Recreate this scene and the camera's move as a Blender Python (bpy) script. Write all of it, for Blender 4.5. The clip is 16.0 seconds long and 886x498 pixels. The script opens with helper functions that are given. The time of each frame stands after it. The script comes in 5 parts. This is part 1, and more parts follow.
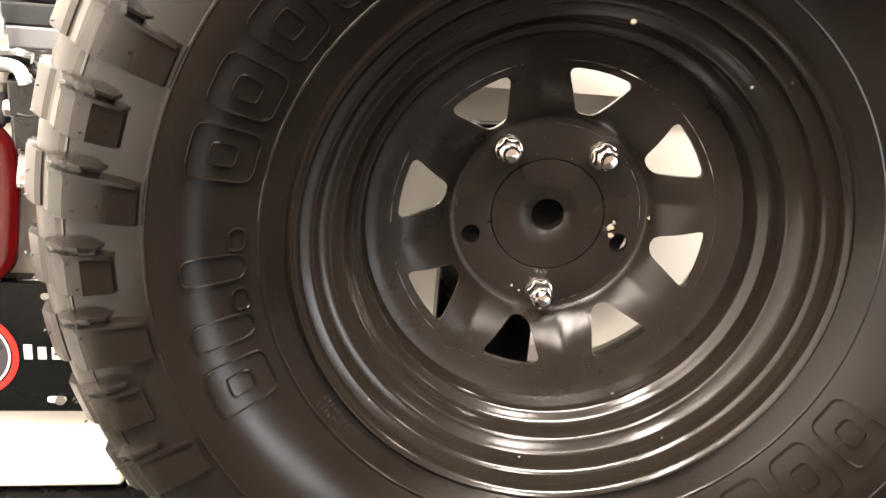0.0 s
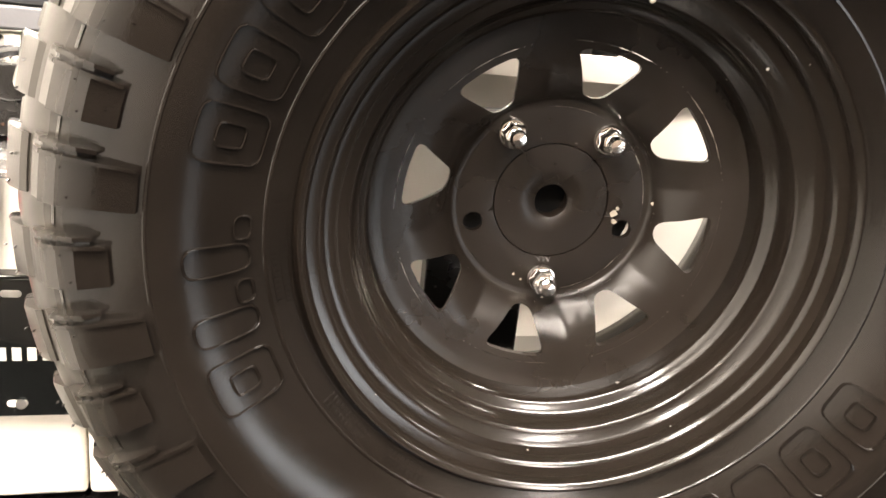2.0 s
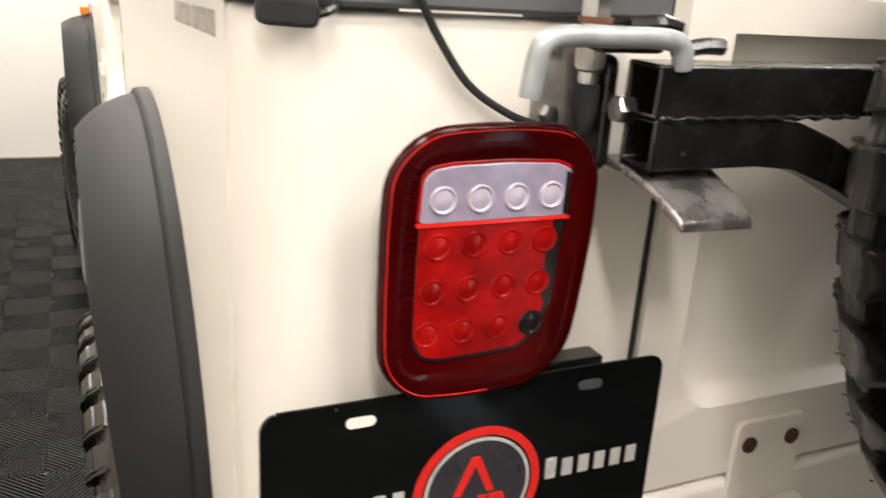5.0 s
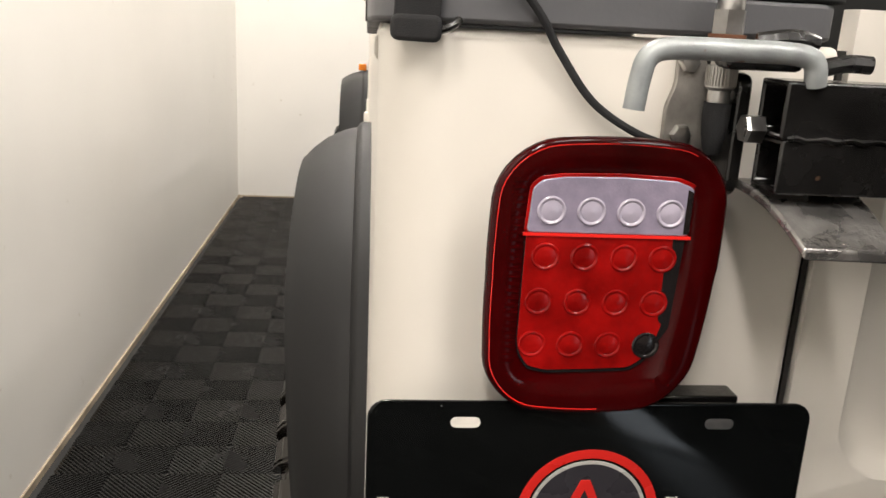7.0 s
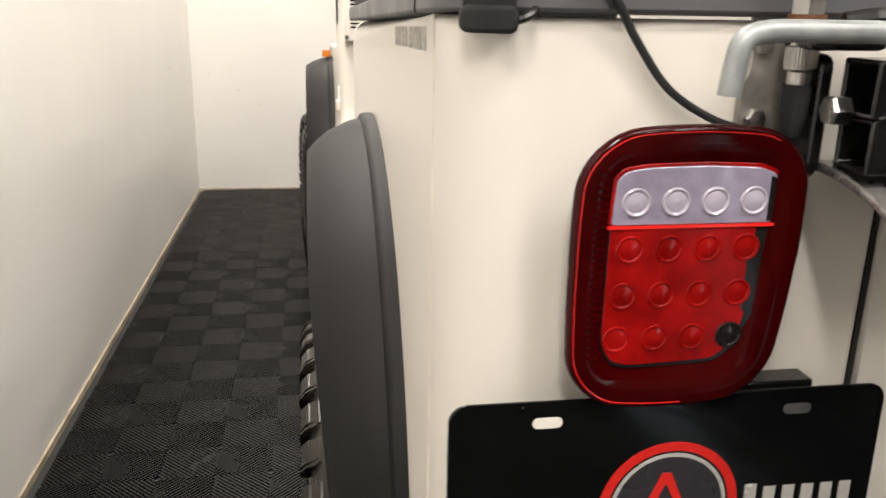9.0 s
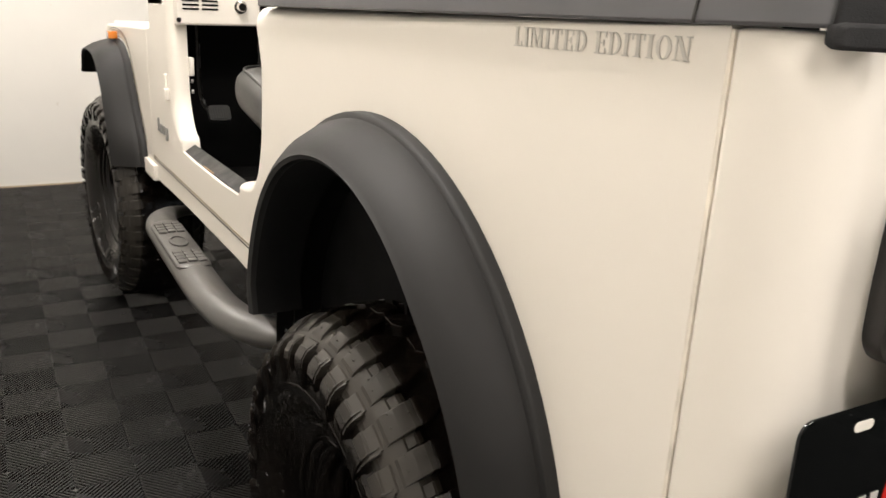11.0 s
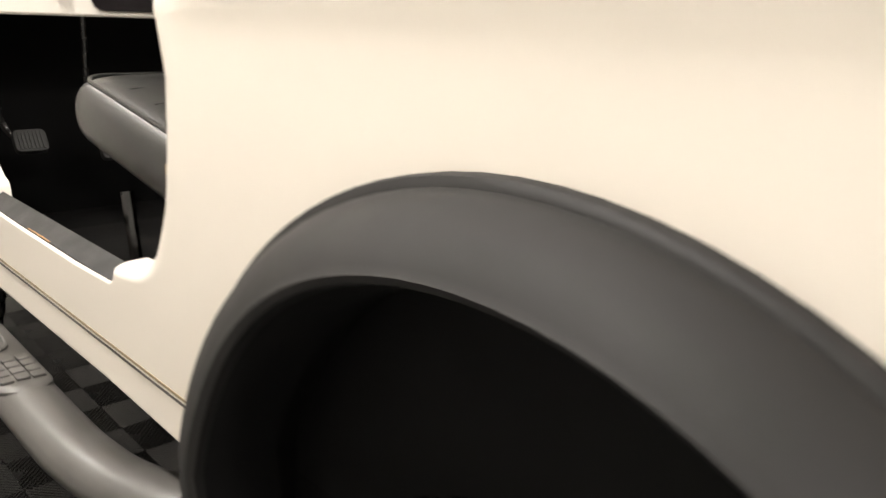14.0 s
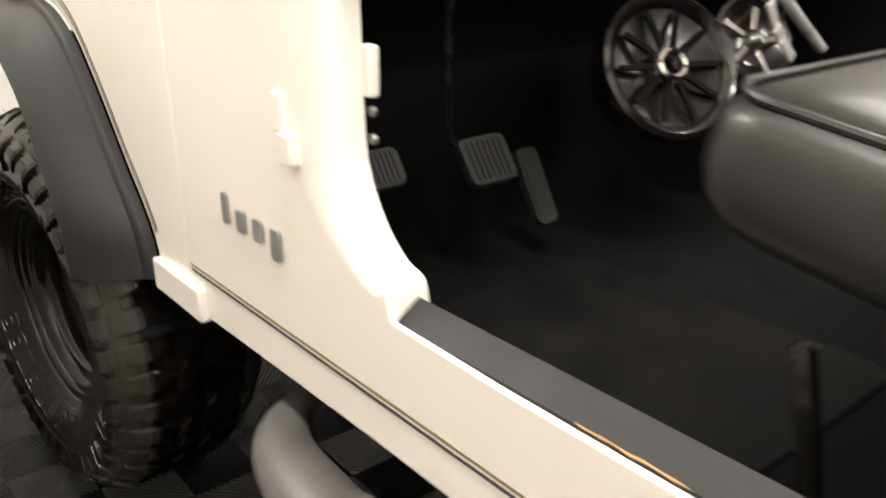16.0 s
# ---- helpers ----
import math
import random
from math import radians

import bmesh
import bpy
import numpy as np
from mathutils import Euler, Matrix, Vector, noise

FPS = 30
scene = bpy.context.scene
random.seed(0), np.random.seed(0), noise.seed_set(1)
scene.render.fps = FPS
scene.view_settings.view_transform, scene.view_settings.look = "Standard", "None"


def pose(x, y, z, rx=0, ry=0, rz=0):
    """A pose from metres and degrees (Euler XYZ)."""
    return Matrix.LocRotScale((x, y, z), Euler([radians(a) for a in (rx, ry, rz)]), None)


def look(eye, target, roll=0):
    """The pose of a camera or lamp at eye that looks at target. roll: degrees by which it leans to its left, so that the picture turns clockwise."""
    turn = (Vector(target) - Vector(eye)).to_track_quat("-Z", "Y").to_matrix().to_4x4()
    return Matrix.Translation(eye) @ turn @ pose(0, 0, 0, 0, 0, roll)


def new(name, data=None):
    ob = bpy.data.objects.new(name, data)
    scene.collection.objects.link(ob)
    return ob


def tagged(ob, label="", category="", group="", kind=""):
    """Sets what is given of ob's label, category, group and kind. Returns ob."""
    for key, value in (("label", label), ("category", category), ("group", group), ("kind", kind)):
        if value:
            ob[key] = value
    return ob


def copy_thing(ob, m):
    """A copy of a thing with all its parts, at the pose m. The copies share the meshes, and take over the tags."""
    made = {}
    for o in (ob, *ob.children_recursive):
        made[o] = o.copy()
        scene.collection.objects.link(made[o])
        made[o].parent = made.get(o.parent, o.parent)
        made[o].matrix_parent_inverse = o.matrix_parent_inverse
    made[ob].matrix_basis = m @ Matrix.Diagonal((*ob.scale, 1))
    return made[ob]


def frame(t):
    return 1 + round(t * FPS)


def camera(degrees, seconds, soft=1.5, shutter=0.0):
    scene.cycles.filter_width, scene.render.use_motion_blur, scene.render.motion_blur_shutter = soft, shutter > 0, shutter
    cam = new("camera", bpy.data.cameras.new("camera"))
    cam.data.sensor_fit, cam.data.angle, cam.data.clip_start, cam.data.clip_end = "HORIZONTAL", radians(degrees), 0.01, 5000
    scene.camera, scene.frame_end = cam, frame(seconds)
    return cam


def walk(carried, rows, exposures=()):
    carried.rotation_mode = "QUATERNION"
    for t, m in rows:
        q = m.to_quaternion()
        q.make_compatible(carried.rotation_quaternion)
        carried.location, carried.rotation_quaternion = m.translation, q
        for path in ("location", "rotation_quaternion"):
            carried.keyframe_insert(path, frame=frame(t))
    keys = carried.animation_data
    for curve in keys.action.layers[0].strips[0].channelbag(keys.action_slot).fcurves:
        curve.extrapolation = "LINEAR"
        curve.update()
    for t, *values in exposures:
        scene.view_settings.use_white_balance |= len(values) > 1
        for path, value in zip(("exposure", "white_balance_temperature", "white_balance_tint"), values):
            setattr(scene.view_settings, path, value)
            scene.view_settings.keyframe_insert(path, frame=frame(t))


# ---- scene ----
cam = camera(57.2, 16.0, shutter=0.5)
PATH = [
    (0, (-0.22, -1.037, 1.364), (0.118, 0.832, 0.736), 5.2),
    (0.5, (-0.222, -1.038, 1.362), (0.116, 0.832, 0.738), 5.2),
    (1, (-0.223, -1.036, 1.361), (0.112, 0.833, 0.732), 5.3),
    (1.5, (-0.23, -1.029, 1.356), (0.142, 0.833, 0.728), 5.6),
    (2, (-0.27, -1.005, 1.346), (0.222, 0.829, 0.72), 6.1),
    (2.5, (-0.334, -0.946, 1.322), (0.283, 0.845, 0.682), 6.2),
    (3, (-0.439, -0.827, 1.299), (0.278, 0.918, 0.636), 5.4),
    (3.5, (-0.534, -0.745, 1.283), (0.219, 0.968, 0.578), 5.1),
    (4, (-0.655, -0.679, 1.27), (0.101, 1.043, 0.589), 3.6),
    (4.5, (-0.769, -0.605, 1.282), (0.039, 1.086, 0.586), 3.7),
    (5, (-0.854, -0.582, 1.279), (-0.05, 1.131, 0.632), 3.9),
    (5.2, (-0.866, -0.579, 1.279), (-0.102, 1.16, 0.651), 3.8),
    (7.3, (-0.756, -0.64, 1.255), (-0.608, 1.279, 0.714), 2.8),
    (7.5, (-0.754, -0.639, 1.258), (-0.621, 1.278, 0.704), 2.6),
    (8, (-0.774, -0.634, 1.26), (-0.628, 1.281, 0.7), 2.1),
    (8.5, (-0.792, -0.624, 1.26), (-0.593, 1.284, 0.696), 1.9),
    (9, (-0.844, -0.605, 1.26), (-0.539, 1.284, 0.679), 1.1),
    (9.5, (-0.945, -0.58, 1.264), (-0.464, 1.27, 0.674), 1.2),
    (9.7, (-0.974, -0.547, 1.266), (-0.423, 1.28, 0.668), 1.0),
    (11.8, (-1.289, -0.396, 1.268), (-0.249, 1.204, 0.671), 2.8),
    (12, (-1.284, -0.387, 1.27), (-0.231, 1.206, 0.675), 2.3),
    (12.5, (-1.231, -0.354, 1.272), (-0.103, 1.19, 0.687), 2.3),
    (13, (-1.162, -0.244, 1.257), (0.064, 1.219, 0.659), 2.7),
    (13.5, (-1.172, -0.026, 1.232), (0.143, 1.366, 0.655), 3.9),
    (14, (-1.168, 0.264, 1.21), (0.162, 1.639, 0.626), 3.5),
    (14.5, (-1.125, 0.590, 1.163), (0.133, 1.972, 0.452), 2.0),
    (15, (-1.158, 0.804, 1.146), (0.064, 2.196, 0.393), 2.9),
    (15.5, (-1.181, 1.101, 1.152), (0.003, 2.514, 0.378), 1.5),
    (16, (-1.181, 1.374, 1.165), (-0.002, 2.8, 0.404), 0.7),
]
EXPOSURES = [
    (0, 1.48, 6900, 12), (2.5, 1.48, 6900, 12), (3.0, 1.53, 6800, 11), (3.5, 1.4, 6750, 11), (4.0, 0.55, 6500, 10), (4.5, 0.0, 6500, 10),
    (5.2, -0.6, 6500, 10), (7.3, -0.84, 6500, 10), (9.7, -0.84, 6500, 10), (11.8, -0.76, 6500, 10), (12.5, -0.76, 6500, 10), (13.5, -0.8, 6500, 10),
    (14, -0.56, 6500, 10), (14.5, -0.5, 6500, 10), (15, -0.52, 6500, 10), (15.5, -0.54, 6500, 10), (16, -0.42, 6500, 10),
]
walk(cam, [(t, look(a, b, r)) for t, a, b, r in PATH], EXPOSURES)

# ---- world and light ----
world = bpy.data.worlds.new("world")
scene.world = world
world.use_nodes = True
world.node_tree.nodes["Background"].inputs[0].default_value = (1.0, 0.95, 0.88, 1)
world.node_tree.nodes["Background"].inputs[1].default_value = 0.05


def area_lamp(name, place, target, sx, sy, watts, colour):
    data = bpy.data.lights.new(name, "AREA")
    data.shape, data.size, data.size_y, data.energy, data.color = "RECTANGLE", sx, sy, watts, colour
    ob = new(name, data)
    ob.matrix_world = look(place, target)
    return ob


WARM = (1.0, 0.935, 0.87)
# unseen ceiling tubes; x 0.6 and 2.5 are fills added for the rear
for lx, ly, lw in ((-1.1, -1.75, 86), (-1.02, 1.25, 106), (-1.02, 3.8, 84), (0.6, -2.7, 60), (2.5, -0.75, 60), (1.9, 1.9, 80)):
    area_lamp("tube_or_fill_light", (lx, ly, 2.86), (lx, ly + 0.001, 0), 0.22, 1.5, lw, WARM)
# one more tube, unseen, added across to light the back of the car
area_lamp("tube_or_fill_light", (0.15, -1.05, 2.86), (0.15, -1.049, 0), 1.5, 0.2, 72, WARM)

# ---- materials ----


def surf(name, colour, rough=0.5, metal=0.0, var=0.12, scale=8.0, bump=0.05, bscale=300.0, coat=0.0, rvar=0.1, specks=None, spec=0.5):
    m = bpy.data.materials.new(name)
    m.use_nodes = True
    nt = m.node_tree
    b = nt.nodes["Principled BSDF"]
    b.inputs["Metallic"].default_value = metal
    b.inputs["Specular IOR Level"].default_value = spec
    b.inputs["Coat Weight"].default_value = coat
    b.inputs["Coat Roughness"].default_value = 0.06
    co = nt.nodes.new("ShaderNodeTexCoord")
    n1 = nt.nodes.new("ShaderNodeTexNoise")
    n1.inputs["Scale"].default_value = scale
    n1.inputs["Detail"].default_value = 6
    n2 = nt.nodes.new("ShaderNodeTexNoise")
    n2.inputs["Scale"].default_value = bscale
    n2.inputs["Detail"].default_value = 3
    nt.links.new(co.outputs["Object"], n1.inputs["Vector"])
    nt.links.new(co.outputs["Object"], n2.inputs["Vector"])
    ramp = nt.nodes.new("ShaderNodeMapRange")
    ramp.inputs["From Min"].default_value, ramp.inputs["From Max"].default_value = 0.3, 0.7
    ramp.inputs["To Min"].default_value, ramp.inputs["To Max"].default_value = 1 - var, 1 + var
    nt.links.new(n1.outputs["Fac"], ramp.inputs["Value"])
    mul = nt.nodes.new("ShaderNodeVectorMath")
    mul.operation = "SCALE"
    mul.inputs[0].default_value = colour
    nt.links.new(ramp.outputs[0], mul.inputs["Scale"])
    out = mul.outputs[0]
    if specks:
        n3 = nt.nodes.new("ShaderNodeTexNoise")
        n3.inputs["Scale"].default_value = specks[0]
        n3.inputs["Detail"].default_value = 2
        nt.links.new(co.outputs["Object"], n3.inputs["Vector"])
        r3 = nt.nodes.new("ShaderNodeMapRange")
        r3.inputs["From Min"].default_value, r3.inputs["From Max"].default_value = specks[1], specks[1] + 0.05
        nt.links.new(n3.outputs["Fac"], r3.inputs["Value"])
        mix = nt.nodes.new("ShaderNodeMix")
        mix.data_type = "RGBA"
        mix.inputs[7].default_value = (*specks[2], 1)
        nt.links.new(r3.outputs[0], mix.inputs[0])
        nt.links.new(out, mix.inputs[6])
        out = mix.outputs[2]
    nt.links.new(out, b.inputs["Base Color"])
    rr = nt.nodes.new("ShaderNodeMapRange")
    rr.inputs["From Min"].default_value, rr.inputs["From Max"].default_value = 0.3, 0.7
    rr.inputs["To Min"].default_value, rr.inputs["To Max"].default_value = max(0.02, rough - rvar), min(1, rough + rvar)
    nt.links.new(n1.outputs["Fac"], rr.inputs["Value"])
    nt.links.new(rr.outputs[0], b.inputs["Roughness"])
    if bump:
        bp = nt.nodes.new("ShaderNodeBump")
        bp.inputs["Strength"].default_value = bump
        bp.inputs["Distance"].default_value = 0.002
        nt.links.new(n2.outputs["Fac"], bp.inputs["Height"])
        nt.links.new(bp.outputs[0], b.inputs["Normal"])
    return m


CREAM = surf("cream_paint", (0.765, 0.722, 0.65), 0.4, var=0.018, scale=1.6, bump=0.03, bscale=260, coat=0.12, rvar=0.03, spec=0.4)
WALL = surf("wall_paint", (0.85, 0.83, 0.785), 0.5, var=0.04, scale=1.1, bump=0.2, bscale=26, specks=(13, 0.735, (0.66, 0.62, 0.55)))
CEIL = surf("ceiling_paint", (0.75, 0.74, 0.71), 0.8, var=0.03)
FLOORBASE = surf("floor_base", (0.02, 0.02, 0.02), 0.6)
TILE = surf("tile_plastic", (0.0095, 0.0092, 0.009), 0.24, var=0.25, scale=5, bump=0.04, bscale=500, rvar=0.06, spec=0.55)
RUBBER = surf("tyre_rubber", (0.0058, 0.0045, 0.0036), 0.18, spec=0.3, var=0.3, scale=9, bump=0.04, bscale=700, rvar=0.06)
RIM = surf("black_wheel_paint", (0.006, 0.0045, 0.0034), 0.17, spec=0.36, var=0.2, scale=10, bump=0.03, bscale=900, rvar=0.05, specks=(170, 0.78, (0.35, 0.33, 0.3)))
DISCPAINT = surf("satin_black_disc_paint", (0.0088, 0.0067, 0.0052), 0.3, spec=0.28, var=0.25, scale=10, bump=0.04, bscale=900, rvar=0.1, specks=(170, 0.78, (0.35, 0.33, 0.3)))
FLARE = surf("flare_plastic", (0.0068, 0.0066, 0.0064), 0.6, spec=0.32, var=0.12, scale=5, bump=0.1, bscale=900, rvar=0.06)
CHROME = surf("chrome", (0.75, 0.72, 0.68), 0.14, 1.0, var=0.1, scale=60, bump=0.02)
ZINC = surf("zinc_steel", (0.55, 0.54, 0.52), 0.35, 1.0, var=0.25, scale=50, bump=0.1, bscale=400)
RODGREY = surf("grey_painted_rod", (0.33, 0.35, 0.35), 0.4, 0.3, var=0.2, scale=60, bump=0.1, bscale=500, specks=(70, 0.7, (0.2, 0.1, 0.06)))
BLACKSTEEL = surf("black_steel", (0.007, 0.0066, 0.0064), 0.25, 0.0, var=0.3, scale=25, bump=0.15, bscale=180, coat=0.2, specks=(60, 0.73, (0.07, 0.04, 0.025)))
RUST = surf("rust", (0.13, 0.05, 0.022), 0.8, var=0.4, scale=120, bump=0.3, bscale=700)
BLACKCLOTH = surf("black_cloth", (0.012, 0.012, 0.013), 0.85, var=0.2, scale=40, bump=0.3, bscale=900)
GREYTRIM = surf("grey_rail_plastic", (0.1, 0.1, 0.105), 0.45, var=0.08, scale=15, bump=0.05)
PLATEBLACK = surf("plate_black", (0.0035, 0.004, 0.004), 0.1, var=0.1, scale=20, bump=0.01, rvar=0.03, spec=0.35, specks=(95, 0.79, (0.3, 0.3, 0.3)))
REDPAINT = surf("plate_red", (0.6, 0.02, 0.015), 0.3, var=0.05, bump=0)
SILVER = surf("plate_silver", (0.62, 0.6, 0.56), 0.3, 0.3, var=0.1, bump=0)
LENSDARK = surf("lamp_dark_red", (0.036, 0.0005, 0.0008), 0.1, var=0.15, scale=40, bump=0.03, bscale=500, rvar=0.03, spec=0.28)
LENSRED = surf("lamp_red", (0.25, 0.003, 0.0025), 0.2, var=0.4, scale=38, bump=0.06, bscale=400, coat=0.1, rvar=0.05, spec=0.3)
LENSEDGE = surf("lamp_bright_red", (0.75, 0.02, 0.015), 0.15, var=0.1, bump=0, coat=1.0, rvar=0.04)
LENSCLEAR = surf("lamp_clear", (0.27, 0.235, 0.31), 0.2, var=0.12, scale=90, bump=0.1, bscale=500, coat=1.0, rvar=0.05)
CLEARRING = surf("lamp_clear_ring", (0.42, 0.38, 0.46), 0.12, var=0.08, bump=0, coat=1.0, rvar=0.03)
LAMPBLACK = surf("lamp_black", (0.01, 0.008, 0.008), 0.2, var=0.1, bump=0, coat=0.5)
AMBER = surf("amber_lens", (0.75, 0.22, 0.02), 0.2, var=0.05, bump=0, coat=0.6)
BADGE = surf("grey_badge", (0.2, 0.2, 0.19), 0.4, 0.2, var=0.05, bump=0)
DECAL = surf("grey_decal", (0.5, 0.475, 0.43), 0.5, var=0.08, scale=60, bump=0)
STRIPE = surf("tan_stripe", (0.2, 0.16, 0.09), 0.4, var=0.1, bump=0)
STRIPEDARK = surf("dark_stripe", (0.05, 0.045, 0.04), 0.4, var=0.1, bump=0)
LEATHER = surf("black_vinyl", (0.008, 0.0082, 0.0075), 0.34, var=0.12, scale=7, bump=0.16, bscale=300, rvar=0.05)
CARPET = surf("black_carpet", (0.006, 0.0058, 0.0056), 0.95, spec=0.1, var=0.5, scale=30, bump=0.6, bscale=500)
SILLGREY = surf("grey_sill_strip", (0.021, 0.0215, 0.0215), 0.5, spec=0.25, var=0.1, scale=20, bump=0.1, bscale=400)
STEPGREY = surf("dusty_grey_step", (0.065, 0.062, 0.057), 0.4, 0.0, var=0.22, scale=9, bump=0.06, bscale=400)
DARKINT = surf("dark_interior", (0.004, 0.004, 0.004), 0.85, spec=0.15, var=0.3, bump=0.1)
GASKET = surf("seam_gap", (0.02, 0.018, 0.015), 0.8, bump=0)
TAG = surf("tan_tag", (0.5, 0.4, 0.25), 0.8, bump=0)
BOLTRUST = surf("rusty_bolt", (0.10, 0.045, 0.025), 0.6, 0.4, var=0.4, scale=150, bump=0.3, bscale=900)

# dry, dusty shoulder band of a tyre whose sidewall has been dressed
nt = RUBBER.node_tree
shader = nt.nodes["Principled BSDF"]
sep = nt.nodes.new("ShaderNodeSeparateXYZ")
tc = nt.nodes.new("ShaderNodeTexCoord")
nt.links.new(tc.outputs["Object"], sep.inputs[0])


def math_node(op, a, b=None):
    n = nt.nodes.new("ShaderNodeMath")
    n.operation = op
    for k, v in enumerate((a, b)):
        if v is None:
            continue
        if isinstance(v, (int, float)):
            n.inputs[k].default_value = v
        else:
            nt.links.new(v, n.inputs[k])
    return n.outputs[0]


def smooth_step(v, lo, hi):
    n = nt.nodes.new("ShaderNodeMapRange")
    n.interpolation_type = "SMOOTHSTEP"
    n.inputs["From Min"].default_value, n.inputs["From Max"].default_value = lo, hi
    nt.links.new(v, n.inputs["Value"])
    return n.outputs[0]


rad = math_node("SQRT", math_node("ADD", math_node("MULTIPLY", sep.outputs[0], sep.outputs[0]), math_node("MULTIPLY", sep.outputs[2], sep.outputs[2])))
wob = nt.nodes.new("ShaderNodeTexNoise")
wob.inputs["Scale"].default_value = 14
nt.links.new(tc.outputs["Object"], wob.inputs["Vector"])
rad = math_node("ADD", rad, math_node("MULTIPLY", wob.outputs["Fac"], 0.016))
dust = math_node("MULTIPLY", smooth_step(rad, 0.347, 0.380), smooth_step(math_node("ABSOLUTE", sep.outputs[1]), 0.085, 0.10))
mixc = nt.nodes.new("ShaderNodeMix")
mixc.data_type = "RGBA"
mixc.inputs[7].default_value = (0.030, 0.0268, 0.0225, 1)
nt.links.new(dust, mixc.inputs[0])
nt.links.new(shader.inputs["Base Color"].links[0].from_socket, mixc.inputs[6])
nt.links.new(mixc.outputs[2], shader.inputs["Base Color"])
mixr = nt.nodes.new("ShaderNodeMix")
mixr.inputs[3].default_value = 0.29
nt.links.new(dust, mixr.inputs[0])
nt.links.new(shader.inputs["Roughness"].links[0].from_socket, mixr.inputs[2])
nt.links.new(mixr.outputs[0], shader.inputs["Roughness"])

# ---- mesh helpers ----
RAKE = 0.028


def part(name, bm, material, parent=None, label="", smooth=False, bevel=0.0, segs=2, rake=False, angle=35):
    if rake:
        for v in bm.verts:
            v.co.z -= RAKE * v.co.y
    bmesh.ops.recalc_face_normals(bm, faces=bm.faces)
    me = bpy.data.meshes.new(name)
    bm.to_mesh(me)
    bm.free()
    if material:
        me.materials.append(material)
    if smooth:
        for p in me.polygons:
            p.use_smooth = True
        me.set_sharp_from_angle(angle=radians(angle))
    ob = new(name, me)
    ob.parent = parent
    if bevel:
        md = ob.modifiers.new("bevel", "BEVEL")
        md.width, md.segments, md.limit_method, md.angle_limit = bevel, segs, "ANGLE", radians(40)
        md.harden_normals = False
        for p in me.polygons:
            p.use_smooth = True
        me.set_sharp_from_angle(angle=radians(45))
    if label:
        tagged(ob, label)
    return ob


def empty(name, parent=None, place=(0, 0, 0)):
    ob = new(name)
    ob.location = place
    ob.parent = parent
    ob.empty_display_size = 0.1
    return ob


def box(bm, lo, hi):
    vs = [bm.verts.new((x, y, z)) for x in (lo[0], hi[0]) for y in (lo[1], hi[1]) for z in (lo[2], hi[2])]
    for f in ((0, 1, 3, 2), (4, 6, 7, 5), (0, 4, 5, 1), (2, 3, 7, 6), (0, 2, 6, 4), (1, 5, 7, 3)):
        bm.faces.new([vs[i] for i in f])
    return vs


def rings(bm, loops, cap0=False, cap1=False, closed=True):
    """Quads between loops of equal length."""
    vv = [[bm.verts.new(p) for p in lp] for lp in loops]
    n = len(loops[0])
    for a, b in zip(vv, vv[1:]):
        for i in range(n if closed else n - 1):
            j = (i + 1) % n
            bm.faces.new((a[i], a[j], b[j], b[i]))
    if cap0:
        bm.faces.new(vv[0])
    if cap1:
        bm.faces.new(vv[-1])
    return vv


def lathe(bm, profile, n=96, axis="y", centre=(0, 0, 0), a0=0.0, a1=None):
    """profile: (radius, along the axis)."""
    loops = []
    for r, h in profile:
        lp = []
        for i in range(n):
            a = 2 * math.pi * i / n
            c, s = r * math.cos(a), r * math.sin(a)
            p = {"y": (c, h, s), "x": (h, c, s), "z": (c, s, h)}[axis]
            lp.append((p[0] + centre[0], p[1] + centre[1], p[2] + centre[2]))
        loops.append(lp)
    return rings(bm, loops)


def disc(bm, r, h, n=24, axis="y", centre=(0, 0, 0), depth=0.003, chamfer=0.0):
    c = chamfer
    return lathe(bm, [(1e-5, h), (r - c, h), (r, h + math.copysign(c, depth)), (r, h + depth), (1e-5, h + depth)], n, axis, centre)


def tube(bm, pts, r, n=12, cap=True):
    pts = [Vector(p) for p in pts]
    rad = r if isinstance(r, (list, tuple)) else [r] * len(pts)
    loops = []
    up = None
    for i, p in enumerate(pts):
        d = (pts[min(i + 1, len(pts) - 1)] - pts[max(i - 1, 0)]).normalized()
        if up is None:
            up = d.orthogonal().normalized()
        up = (up - d * up.dot(d)).normalized()
        side = d.cross(up)
        loops.append([p + (up * math.cos(2 * math.pi * k / n) + side * math.sin(2 * math.pi * k / n)) * rad[i] for k in range(n)])
    return rings(bm, loops, cap, cap)


def spline(pts, n=8):
    """Catmull-Rom points through pts."""
    p = [Vector(q) for q in pts]
    p = [2 * p[0] - p[1]] + p + [2 * p[-1] - p[-2]]
    out = []
    for i in range(1, len(p) - 2):
        for k in range(n):
            t = k / n
            out.append(0.5 * ((2 * p[i]) + (p[i + 1] - p[i - 1]) * t + (2 * p[i - 1] - 5 * p[i] + 4 * p[i + 1] - p[i + 2]) * t * t
                              + (3 * p[i] - p[i - 1] - 3 * p[i + 1] + p[i + 2]) * t ** 3))
    out.append(p[-2])
    return out


def rrect(w, h, r, n=6):
    """Outline of a rounded rectangle round the origin."""
    out = []
    for cx, cy, a0 in ((w / 2 - r, h / 2 - r, 0), (-w / 2 + r, h / 2 - r, 90), (-w / 2 + r, -h / 2 + r, 180), (w / 2 - r, -h / 2 + r, 270)):
        for k in range(n + 1):
            a = radians(a0 + 90 * k / n)
            out.append((cx + r * math.cos(a), cy + r * math.sin(a)))
    return out


